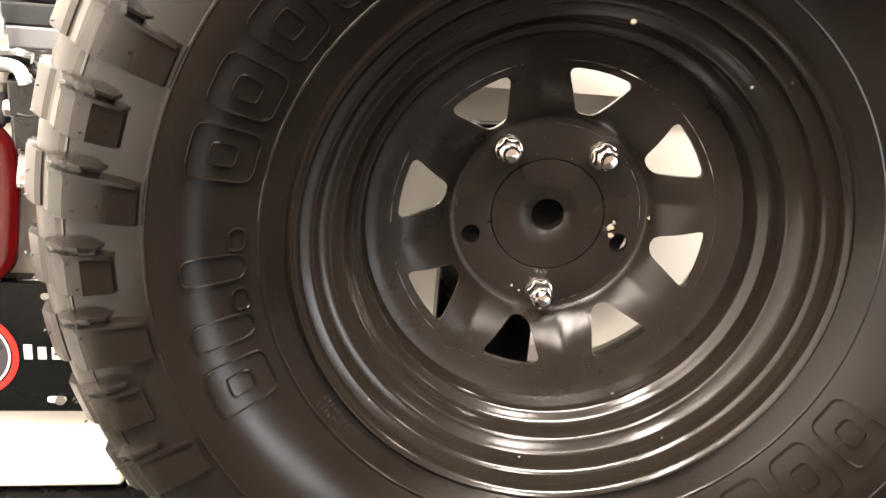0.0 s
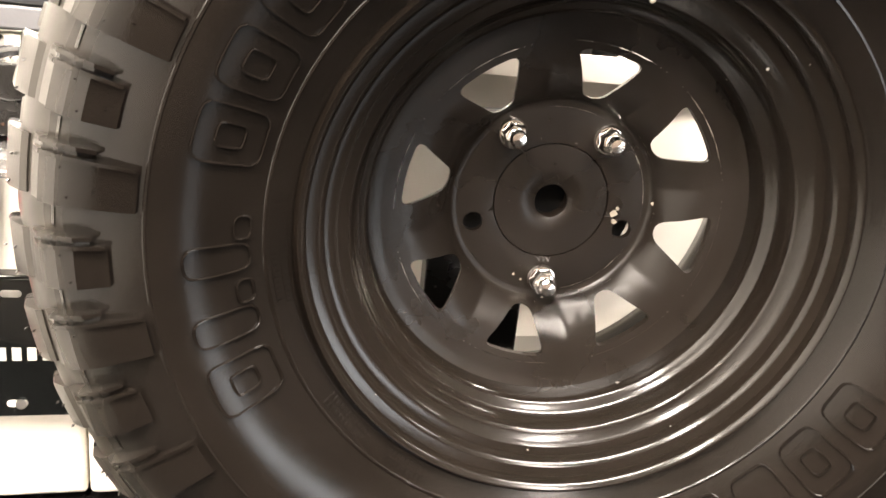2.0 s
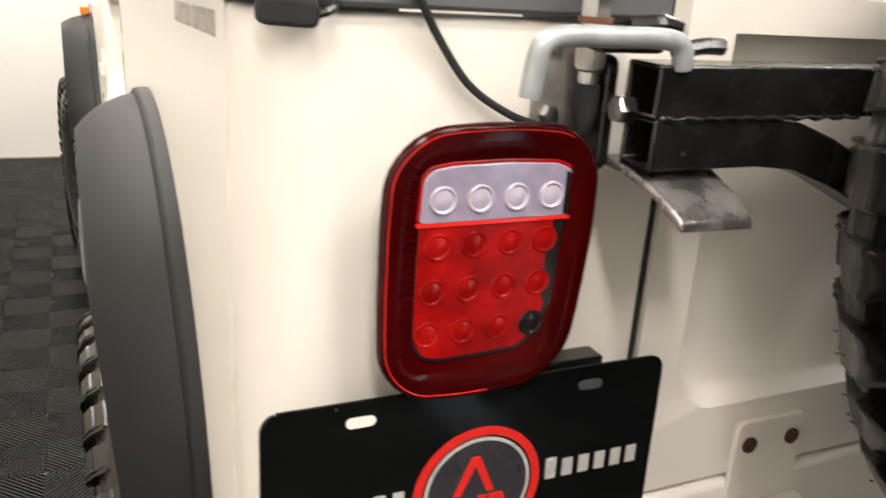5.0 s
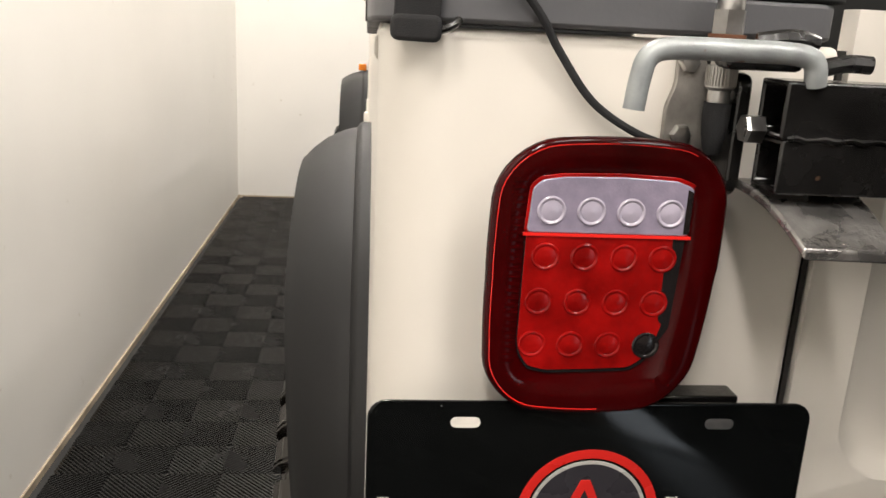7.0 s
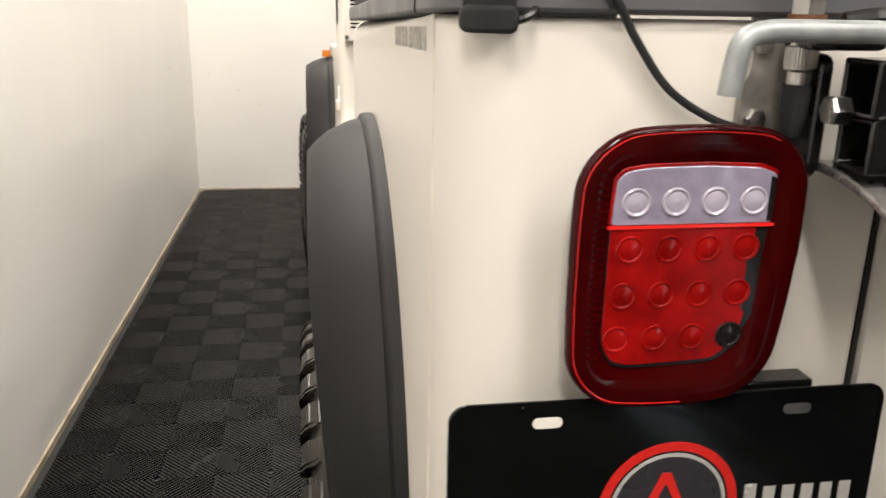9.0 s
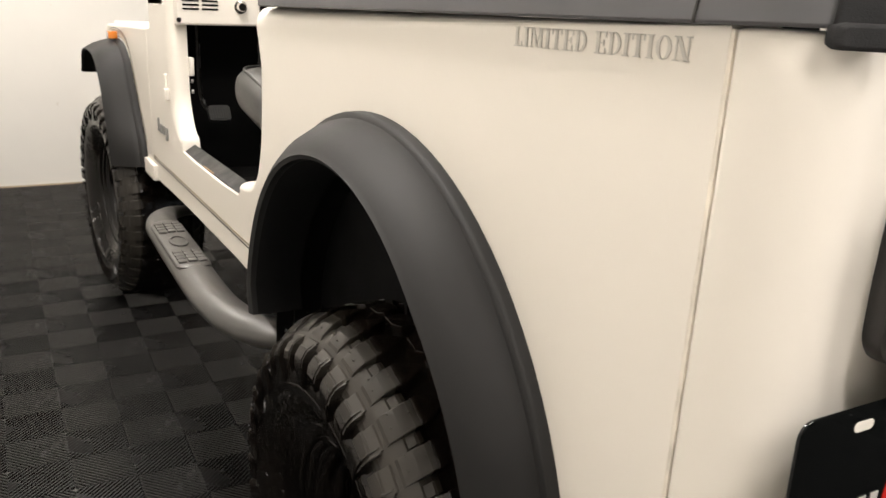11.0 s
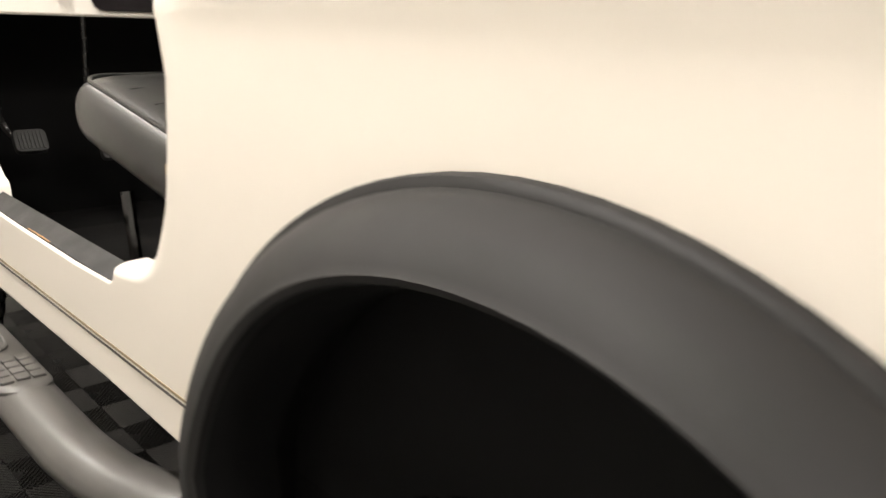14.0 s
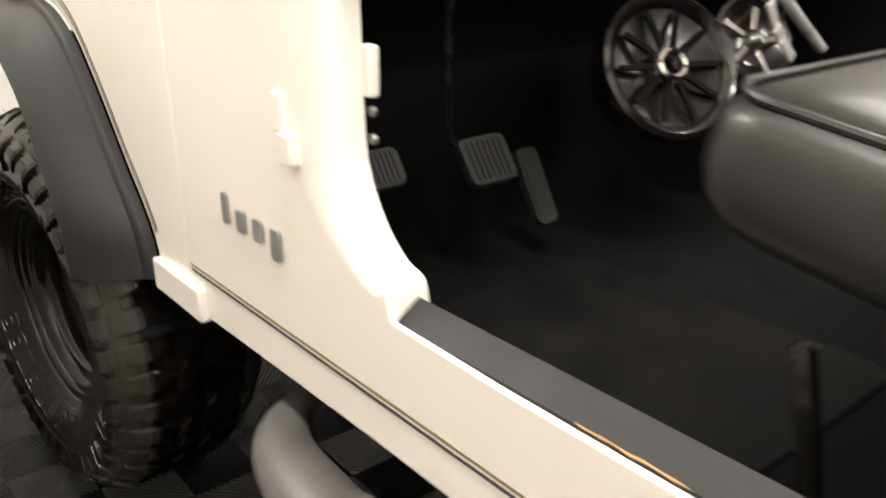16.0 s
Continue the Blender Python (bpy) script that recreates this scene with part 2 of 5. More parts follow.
def rounded(poly, r, n=4):
    """A polygon with its corners rounded off by r (one number, or one a corner)."""
    out = []
    m = len(poly)
    for i in range(m):
        a, b, c = Vector(poly[i - 1]), Vector(poly[i]), Vector(poly[(i + 1) % m])
        rr = r[i] if isinstance(r, (list, tuple)) else r
        if rr <= 0:
            out.append(tuple(b))
            continue
        u, v = (a - b), (c - b)
        d = min(rr, 0.49 * u.length, 0.49 * v.length)
        p, q = b + u.normalized() * d, b + v.normalized() * d
        for k in range(n + 1):
            t = k / n
            out.append(tuple((1 - t) ** 2 * p + 2 * t * (1 - t) * b + t * t * q))
    return out


def slab(bm, outline, lo, hi, axis="x"):
    """An outline in the plane across the axis, thick from lo to hi."""
    def at(p, h):
        return {"x": (h, p[0], p[1]), "y": (p[0], h, p[1]), "z": (p[0], p[1], h)}[axis]
    return rings(bm, [[at(p, lo) for p in outline], [at(p, hi) for p in outline]], True, True)


def text_bm(body, height, width=None, extrude=0.0006):
    """Letters of the built-in font in the xy plane, from x = 0, base at y = 0."""
    cu = bpy.data.curves.new("text", "FONT")
    cu.body, cu.size, cu.extrude, cu.resolution_u = body, 1.0, 0.0, 4
    ob = bpy.data.objects.new("text", cu)
    scene.collection.objects.link(ob)
    bpy.context.view_layer.update()
    me = bpy.data.meshes.new_from_object(ob.evaluated_get(bpy.context.evaluated_depsgraph_get()))
    bpy.data.objects.remove(ob)
    bpy.data.curves.remove(cu)
    bm = bmesh.new()
    bm.from_mesh(me)
    bpy.data.meshes.remove(me)
    xs, ys = [v.co.x for v in bm.verts], [v.co.y for v in bm.verts]
    sy = height / (max(ys) - min(ys))
    sx = width / (max(xs) - min(xs)) if width else sy
    x0, y0 = min(xs), min(ys)
    for v in bm.verts:
        v.co = ((v.co.x - x0) * sx, (v.co.y - y0) * sy, 0)
    bmesh.ops.solidify(bm, geom=bm.faces[:], thickness=extrude)
    return bm


# ---- the room ----
WX, EY, RX, BY, CZ = -1.63, 5.03, 3.4, -4.4, 2.9


def room_slab(name, lo, hi, material, label, category):
    bm = bmesh.new()
    box(bm, lo, hi)
    return tagged(part(name, bm, material), label, category, kind="structure")


floor = room_slab("floor", (WX - 0.1, BY - 0.1, -0.1), (RX + 0.1, EY + 0.1, -0.012), FLOORBASE, "dark floor under black ribbed plastic tiles", "floor")
room_slab("wall_west", (WX - 0.1, BY - 0.1, -0.012), (WX, EY + 0.1, CZ), WALL, "scuffed off-white painted wall beside the car", "wall")
room_slab("wall_north", (WX, EY, -0.012), (RX, EY + 0.1, CZ), WALL, "plain off-white painted end wall", "wall")
room_slab("wall_east_1", (RX, -0.9, -0.012), (RX + 0.1, EY + 0.1, CZ), WALL, "plain off-white painted wall", "wall")
# unseen stretch of wall, made dark so the tyre mirrors less light
room_slab("wall_east_2", (RX, BY - 0.1, -0.012), (RX + 0.1, -0.9, CZ), surf("dark_east_end", (0.05, 0.05, 0.052), 0.6), "plain unseen wall, dark grey to darken reflections", "wall")
# unseen end wall, coloured dark brown to keep the black surfaces' reflections low
DARKEND = surf("dark_end_brown", (0.13, 0.10, 0.08), 0.6)
GX0, GX1, GZ = 1.7, 2.4, 1.6
for nm, lo, hi in (("wall_south_1", (WX, BY - 0.1, -0.012), (GX0, BY, CZ)), ("wall_south_2", (GX1, BY - 0.1, -0.012), (RX, BY, CZ)), ("wall_south_3", (GX0, BY - 0.1, GZ), (GX1, BY, CZ))):
    room_slab(nm, lo, hi, DARKEND, "plain unseen wall, dark brown to darken reflections", "wall")
# unseen glazed opening, added to mirror a bluish daylight glow in the spare tyre
DAYLIGHT = bpy.data.materials.new("daylight_outside")
DAYLIGHT.use_nodes = True
DAYLIGHT.node_tree.nodes["Principled BSDF"].inputs["Emission Color"].default_value = (0.80, 0.90, 1.0, 1)
DAYLIGHT.node_tree.nodes["Principled BSDF"].inputs["Emission Strength"].default_value = 3.5
room_slab("window_1", (GX0, BY - 0.09, -0.012), (GX1, BY - 0.07, GZ), DAYLIGHT, "unseen low opening, added for a cool glow on the spare tyre", "window")
room_slab("ceiling", (WX - 0.1, BY - 0.1, CZ), (RX + 0.1, EY + 0.1, CZ + 0.1), CEIL, "plain white ceiling", "ceiling")
for nm, lo, hi in (("trim_1", (WX, BY, -0.012), (WX + 0.006, EY, 0.010)), ("trim_2", (WX + 0.006, EY - 0.006, -0.012), (RX, EY, 0.008))):
    room_slab(nm, lo, hi, surf("old_caulk", (0.45, 0.37, 0.27), 0.8, var=0.35, scale=9), "stained caulk line at the foot of the wall", "trim")

# ---- wheel: axis along y, outer face towards -y ----
SIDEWALL = [(0.206, 0.096), (0.212, 0.1075), (0.222, 0.1140), (0.2295, 0.1195), (0.2303, 0.1208), (0.2317, 0.1208), (0.2325, 0.1205), (0.245, 0.1300), (0.262, 0.1405), (0.278, 0.1485), (0.29, 0.1525),
            (0.3, 0.1545), (0.3008, 0.1552), (0.3022, 0.1552), (0.303, 0.1548), (0.33, 0.1540), (0.352, 0.1480), (0.370, 0.1370), (0.382, 0.1250), (0.3885, 0.113), (0.389, 0.104), (0.389, 0.05)]


def side_y(r):
    for (r0, y0), (r1, y1) in zip(SIDEWALL, SIDEWALL[1:]):
        if r0 <= r <= r1:
            return y0 + (y1 - y0) * (r - r0) / (r1 - r0)
    return SIDEWALL[-1][1]


def polar(a, r, y, a0=0.0):
    return (r * math.cos(a + a0), y, r * math.sin(a + a0))


def lug(bm, ang, width, section, skew=0.0, side=-1, pointed=False):
    """A tread block: a section in (y, r) carried over a width along the tread, its inner end drawn to a point."""
    loops = []
    for k in (-0.5, -0.46, -0.25, 0.0, 0.25, 0.46, 0.5):
        lp = []
        for y, r in section:
            rr = 0.384 + (r - 0.384) * (0.92 if abs(k) == 0.5 and r > 0.392 else 1.0)
            yy = y
            if pointed and y < 0.09:
                yy = y + 0.034 * (0.09 - y) / 0.045 * abs(2 * k) ** 1.1
            a = ang + (k * width + skew * (abs(yy) - 0.06)) / 0.41
            lp.append(polar(a, rr, side * yy))
        loops.append(lp)
    rings(bm, loops, True, True)


def hexblock(bm, ang, yc, ln, wd, top, lean):
    # two halves with a zigzag sipe between them
    cut = [(-0.03, -0.46), (0.06, -0.12), (-0.06, 0.14), (0.02, 0.47)]
    one = [(-0.5, -0.28), (-0.3, -0.5)] + [(u - 0.014, v) for u, v in cut] + [(-0.34, 0.44)]
    two = [(u + 0.014, v) for u, v in cut[::-1]] + [(0.3, -0.42), (0.5, 0.1), (0.32, 0.5)]
    for out in (one, two):
        mu, mv = sum(p[0] for p in out) / len(out), sum(p[1] for p in out) / len(out)
        loops = []
        for r, s in ((0.386, 1.0), (top - 0.0012, 1.0), (top, 0.965)):
            loops.append([polar(ang + ((mu + (u - mu) * s) * ln + lean * v) / 0.41, r, yc + (mv + (v - mv) * s) * wd) for u, v in out])
        rings(bm, loops, False, True)


def make_wheel(name, parent):
    rng = random.Random(3)
    hub = empty(name, parent)
    # tyre carcass with its tread
    bm = bmesh.new()
    prof = [(r, -y) for r, y in SIDEWALL] + [(0.3895, 0.0)] + [(r, y) for r, y in reversed(SIDEWALL)]
    lathe(bm, prof, 160)
    n = 40
    for side in (-1, 1):
        for i in range(n):
            long = i % 2 == 0
            a = 2 * math.pi * (i + (0.5 if side > 0 else 0.0)) / n + radians(13.0) + rng.uniform(-0.005, 0.005)
            low = 0.306 if long else 0.323
            w = 0.0415 if long else 0.0375
            out = 0.002 if long else 0.0
            sk = 0.12 * side
            # shoulder block: pointed top, chamfer, steep flank
            lug(bm, a, w, [(0.045, 0.384), (0.046, 0.4060), (0.062, 0.4070), (0.083, 0.4055), (0.085, 0.4049), (0.110 + out, 0.3965), (0.1120 + out, 0.3953), (0.1265 + out, 0.3830), (0.1290 + out, 0.3780), (0.1270, 0.3755), (0.110, 0.377), (0.084, 0.380)], sk, side, True)
            # two-level plate that runs down the sidewall below the block
            lug(bm, a, w, [(0.112, 0.374), (0.1365, 0.3735), (0.1500, 0.3640), (0.1575, 0.3530), (0.1595, 0.342), (side_y(0.333) + 0.0028, 0.3335), (side_y(0.333) - 0.004, 0.333), (0.125, 0.36)], sk, side)
            lug(bm, a + 0.010, w * 0.84, [(0.120, 0.368), (0.1500, 0.3655), (0.1595, 0.3530), (0.1618, 0.342), (side_y(low + 0.008) + 0.0052, low + 0.008), (side_y(low) + 0.0030, low), (side_y(low) - 0.004, low + 0.001), (0.125, 0.36)], sk, side)
            # thin raised edges of the two levels
            for off, end in ((-0.49, 0.331), (-0.31, low + 0.001)):
                sec4 = [(0.140, 0.372), (0.1535, 0.3655), (0.1612, 0.3535), (0.1632, 0.342), (side_y(end) + 0.0062, end), (side_y(end) - 0.004, end), (0.125, 0.365)]
                lug(bm, a + off * w / 0.37, 0.0030, sec4, sk, side)
            # floor block in the groove between two lugs
            b = a + math.pi / n
            lug(bm, b, 0.017, [(0.088, 0.384), (0.090, 0.3950), (0.100, 0.3940), (0.113, 0.3870), (0.1225, 0.3775), (0.1370, 0.3655), (side_y(0.357) + 0.001, 0.357), (side_y(0.357) - 0.004, 0.358), (0.11, 0.375)], sk, side)
            # little moulding pips on the plates and blocks
            for da, rr, yy in ((-0.012, 0.350, 0.1604), (0.009, 0.345, 0.1612), (0.002, 0.330, 0.1618), (0.011, 0.392, 0.1205), (-0.008, 0.390, 0.1225), (-0.004, 0.405, 0.099)):
                q = a + 0.012 + (da + 0.12 * side * (yy - 0.06)) / 0.41
                tip = bm.verts.new(polar(q, rr + 0.0008, side * (yy + 0.0024)))
                ft = [bm.verts.new(polar(q + 0.0032 * math.cos(k * 2.094), rr + 0.0012 * math.sin(k * 2.094), side * (yy - 0.0010))) for k in range(3)]
                for k in range(3):
                    bm.faces.new((ft[k], ft[(k + 1) % 3], tip))
    for row, yc in enumerate((-0.0255, 0.0255)):
        for i in range(n):
            a = 2 * math.pi * (i + 0.25 + 0.5 * row) / n
            hexblock(bm, a, yc, 0.0500, 0.0405, 0.4078, (0.014 if i % 2 else -0.010))
    # outlined shapes moulded into the sidewall
    def frame_shape(mid, r0, r1, half, hollow=True):
        line = 0.0016

        def strip(a0, ra, a1, rb):
            k = 5
            for q in range(k):
                pts = []
                for s, lift in ((0, 0), (1, 0), (1, 1), (0, 1)):
                    pts.append((s, lift))
                u0, u1 = q / k, (q + 1) / k
                A0, A1 = a0 + (a1 - a0) * u0, a0 + (a1 - a0) * u1
                R0, R1 = ra + (rb - ra) * u0, ra + (rb - ra) * u1
                d = Vector((A1 - A0, (R1 - R0) / 0.27))
                nn = Vector((-d.y, d.x)).normalized() * line / 2
                lo, hi = [], []
                for A, R in ((A0, R0), (A1, R1)):
                    for sg in (-1, 1):
                        aa, rr = A + sg * nn.x / 0.27, R + sg * nn.y
                        lo.append(bm.verts.new(polar(aa, rr, -side_y(rr) + 0.0005)))
                        hi.append(bm.verts.new(polar(A + sg * nn.x * 0.55 / 0.27, R + sg * nn.y * 0.55, -side_y(R) - 0.0021)))
                bm.faces.new((hi[0], hi[1], hi[3], hi[2]))
                bm.faces.new((lo[0], hi[0], hi[2], lo[2]))
                bm.faces.new((lo[1], lo[3], hi[3], hi[1]))
        outl = rounded([(-half, r0), (half, r0), (half, r1), (-half, r1)], 0.009, 3)
        loops = [outl]
        if hollow:
            h2, m = half * 0.42, (r1 - r0) * 0.3
            loops.append(rounded([(-h2, r0 + m), (h2, r0 + m), (h2, r1 - m), (-h2, r1 - m)], 0.004, 2))
        for lp in loops:
            for p, q in zip(lp, lp[1:] + lp[:1]):
                strip(radians(mid) + p[0] / 0.27, p[1], radians(mid) + q[0] / 0.27, q[1])
    for k, mid in enumerate((203.3, 192.3, 181.8, 164.8, 154.3, 143.3, 132.3, 121.3, 110.3, 99.3)):
        if k in (1, 2):
            frame_shape(mid + 1.7, 0.2395, 0.280, 0.0105, False)
            frame_shape(mid - 3.0, 0.2395, 0.2495, 0.0090, False)
        else:
            frame_shape(mid, 0.2395, 0.281, 0.0195)
    for k in range(8):
        frame_shape(-27.5 - 11.0 * k, 0.2395, 0.281, 0.0195, k % 3 != 2)
    part("tyre", bm, RUBBER, hub, "black mud-terrain tyre with chunky lugs", True, angle=20)

    # lettering and unread lines on the sidewall
    def around(bmt, mid_deg, r0, lift):
        xs = [v.co.x for v in bmt.verts]
        mid = (max(xs) + min(xs)) / 2
        for v in bmt.verts:
            r = r0 + v.co.y
            a = radians(mid_deg) - (v.co.x - mid) / (r0 + 0.005)
            v.co = polar(a, r, -side_y(r) - lift - v.co.z)
    for body, mid, r0, h, w in (("33X12.50R15LT", -44.5, 0.2170, 0.0105, 0.094), ("108Q", -66, 0.2175, 0.009, 0.028), ("FOR", 163.5, 0.2252, 0.0038, 0.011), ("TUBELESS  RADIAL", 152, 0.2180, 0.0058, 0.10)):
        bt = text_bm(body, h, w, 0.0012)
        around(bt, mid, r0, -0.0003)
        part("lettering", bt, RUBBER, hub, "moulded tyre lettering")
    bt = bmesh.new()
    for mid, r0, rows, length in ((184, 0.2172, 2, 0.085), (222, 0.2172, 2, 0.05), (238, 0.2172, 2, 0.04), (20, 0.2172, 2, 0.10), (118, 0.2172, 1, 0.07)):
        for q in range(rows):
            for j in range(int(length / 0.0042)):
                a = radians(mid) + (j * 0.0042 - length / 2) / 0.225
                r = r0 + q * 0.0058
                wv = 0.0028 / 0.225 / 2
                vs = [bm_p for bm_p in (polar(a - wv, r, -side_y(r) - 0.0008), polar(a + wv, r, -side_y(r) - 0.0008), polar(a + wv, r + 0.0036, -side_y(r + 0.0036) - 0.0008), polar(a - wv, r + 0.0036, -side_y(r + 0.0036) - 0.0008))]
                vb = [(p[0], p[1] + 0.0014, p[2]) for p in vs]
                rings(bt, [vb, vs], False, True)
    tagged(part("small_print", bt, RUBBER, hub), kind="stuff")

    # rim barrel
    bm = bmesh.new()
    lathe(bm, [(0.2095, -0.099), (0.2130, -0.104), (0.2125, -0.1115), (0.2095, -0.1145), (0.2062, -0.1128), (0.2046, -0.1085), (0.2035, -0.1040), (0.1970, -0.1018), (0.1945, -0.1005), (0.1928, -0.0960),
               (0.1912, -0.0918), (0.1848, -0.0900), (0.1828, -0.0884), (0.1812, -0.0852), (0.1750, -0.0837), (0.1728, -0.0815), (0.1706, -0.0705), (0.1688, -0.0640), (0.1650, -0.0607), (0.1615, -0.0588),
               (0.1598, -0.0552), (0.1586, -0.0450), (0.1582, -0.0360), (0.160, -0.02), (0.172, -0.005), (0.178, 0.03), (0.181, 0.07), (0.192, 0.10), (0.206, 0.112), (0.21, 0.11), (0.197, 0.095)], 144)
    part("rim_barrel", bm, RIM, hub, "black stepped steel rim", True, angle=50)

    # wheel disc with eight openings
    def disc_y(r):
        pts = [(0.0, 0.0035), (0.0505, 0.0035), (0.052, 0.0025), (0.083, 0.0020), (0.0870, 0.0008), (0.0895, -0.0020), (0.0925, -0.0070), (0.097, -0.0130), (0.104, -0.0190), (0.114, -0.0245), (0.128, -0.0285), (0.142, -0.0315), (0.152, -0.0335), (0.1582, -0.0360)]
        for (r0, y0), (r1, y1) in zip(pts, pts[1:]):
            if r <= r1:
                return y0 + (y1 - y0) * (r - r0) / (r1 - r0)
        return pts[-1][1]
    bm = bmesh.new()
    ra, rb, rc = 0.0905, 0.1375, 0.112
    half = math.pi / 8
    hole = rounded([(-0.0285, 0.1315), (-0.0075, 0.0932), (0.0075, 0.0932), (0.0285, 0.1315)], [0.009, 0.009, 0.009, 0.009], 7)
    hole = [((1 - k / 3) * p[0] + k / 3 * q[0], (1 - k / 3) * p[1] + k / 3 * q[1]) for p, q in zip(hole, hole[1:] + hole[:1]) for k in range(3)]
    cu, cv = 0.0, 0.116
    hw = half * rc
    bound = []
    for u, v in hole:
        du, dv = u - cu, v - cv
        s = min((hw / abs(du)) if abs(du) > 1e-9 else 1e9, ((rb - cv) / dv if dv > 0 else (ra - cv) / dv) if abs(dv) > 1e-9 else 1e9)
        bound.append([cu + du * s, cv + dv * s])
    for cx, cyy in ((-hw, ra), (hw, ra), (-hw, rb), (hw, rb)):
        k = min(range(len(bound)), key=lambda i: (bound[i][0] - cx) ** 2 + (bound[i][1] - cyy) ** 2)
        bound[k] = [cx, cyy]
    for s in range(8):
        mid = radians(79.4 + 45 * s)
        loops = []
        for t in (0, 0.1, 0.2, 0.3, 0.4, 0.5, 0.6, 0.7, 0.8, 0.9, 1.0):
            lp = []
            for (bu, bv), (u, v) in zip(bound, hole):
                uu, vv = bu + (u - bu) * t, bv + (v - bv) * t
                # towards the hole true widths, at the sector's edge true angles
                ang = (bu / rc) * (1 - t) + (u / v) * t
                lp.append(polar(mid + ang, vv, disc_y(vv)))
            loops.append(lp)
        loops.append([polar(mid + u * 1.02 / v, v, disc_y(v) + 0.001) for u, v in hole])
        loops.append([polar(mid + u * 1.02 / v, v, disc_y(v) + 0.006) for u, v in hole])
        rings(bm, loops)
    lathe(bm, [(r, disc_y(r)) for r in (0.0815, 0.083, 0.0845, 0.0855, 0.0865, 0.0875, 0.0882, 0.0889, 0.0897, 0.0905)], 144)
    lathe(bm, [(r, disc_y(r)) for r in (0.1375, 0.142, 0.147, 0.152, 0.1582)], 144)
    bmesh.ops.remove_doubles(bm, verts=bm.verts, dist=0.0002)
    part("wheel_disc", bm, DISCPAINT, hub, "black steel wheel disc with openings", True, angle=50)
    # hub plate with stud holes
    bm = bmesh.new()
    N = 60
    sect = 2 * math.pi / 5
    for s in range(5):
        mid = radians(-90 + 72 * s)
        hl, bd = [], []
        for k in range(40):
            t = 2 * math.pi * k / 40
            u, v = 0.0085 * math.cos(t), 0.0699 + 0.0085 * math.sin(t)
            hl.append((u / v, v))
            du, dv = math.cos(t) / 0.0699, math.sin(t)
            sc = min((sect / 2 / abs(du)) if abs(du) > 1e-9 else 1e9, ((0.0815 - 0.0699) / dv if dv > 0 else (0.0508 - 0.0699) / dv) if abs(dv) > 1e-9 else 1e9)
            bd.append([du * sc, 0.0699 + dv * sc])
        for ca, cr in ((-sect / 2, 0.0508), (sect / 2, 0.0508), (-sect / 2, 0.0815), (sect / 2, 0.0815)):
            k = min(range(40), key=lambda i: ((bd[i][0] - ca) * 0.07) ** 2 + (bd[i][1] - cr) ** 2)
            bd[k] = [ca, cr]
        loops = []
        for t in (0, 0.5, 1.0):
            loops.append([polar(mid + a + (c - a) * t, b + (d - b) * t, disc_y(b + (d - b) * t)) for (a, b), (c, d) in zip(bd, hl)])
        loops.append([polar(mid + c, d, disc_y(d) + 0.007) for c, d in hl])
        rings(bm, loops)
    lathe(bm, [(0.0506, 0.0033), (0.0500, 0.0050), (0.0494, 0.0037), (0.03, 0.0037), (0.0150, 0.0037), (0.0143, 0.0045), (0.0143, 0.018)], 72)
    bmesh.ops.remove_doubles(bm, verts=bm.verts, dist=0.0004)
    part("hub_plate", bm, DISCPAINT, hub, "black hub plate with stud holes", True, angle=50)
    bm = bmesh.new()
    lathe(bm, [(0.0001, 0.030), (0.02, 0.030), (0.02, 0.0170), (0.079, 0.0170)], 40)
    part("hub_backing", bm, DARKINT, hub)
    chip_paint = surf("chip_primer", (0.24, 0.21, 0.17), 0.7, bump=0)
    for ang, rr, sz in ((-8, 0.057, 0.0035), (-14, 0.060, 0.0028), (-3, 0.0595, 0.002), (-110, 0.0725, 0.0015), (-104, 0.0745, 0.0012), (-88, 0.088, 0.0013), (3, 0.0895, 0.0022), (22, 0.178, 0.0008), (81, 0.1745, 0.0022), (72, 0.177, 0.0010)):
        bm = bmesh.new()
        a = radians(ang)
        yy = disc_y(rr) if rr < 0.15 else -0.0835
        pts = [polar(a + sz * rng.uniform(0.6, 1.2) * math.cos(k) / rr, rr + sz * rng.uniform(0.5, 1.3) * math.sin(k), yy - 0.0004) for k in (0.2, 1.4, 2.4, 3.5, 4.6, 5.5)]
        rings(bm, [[(p[0], p[1] + 0.002, p[2]) for p in pts], pts], False, True)
        part("paint_chip", bm, chip_paint, hub)
    # nuts on three of the five studs
    for s in (0, 2, 3):
        a = radians(-90 + 72 * s)
        cx, cz = 0.0699 * math.cos(a), 0.0699 * math.sin(a)
        bm = bmesh.new()
        tw = 0.3 * s
        lathe(bm, [(0.001, 0.0030), (0.0125, 0.0030), (0.0130, -0.0005), (0.0115, -0.0030), (0.0105, -0.0032)], 24, centre=(cx, 0, cz))
        hexa = []
        for y, r in ((-0.0010, 0.0112), (-0.0135, 0.0112), (-0.0155, 0.0098), (-0.0160, 0.0085)):
            hexa.append([(cx + r * math.cos(tw + k * math.pi / 3), y, cz + r * math.sin(tw + k * math.pi / 3)) for k in range(6)])
        rings(bm, hexa, True, True)
        lathe(bm, [(0.0074, -0.0150), (0.0074, -0.0235), (0.0055, -0.0255), (0.0001, -0.0265)], 20, centre=(cx, 0, cz))
        part("lug_nut", bm, CHROME, hub, "chrome lug nut on its stud", True, angle=30)
    return hub


# ---- the car ----
car = tagged(empty("off_road_car"), "cream open off-road car without doors, lifted on mud-terrain tyres", "car")
BX, YR = -0.757, -0.088

spare = make_wheel("spare_wheel", car)
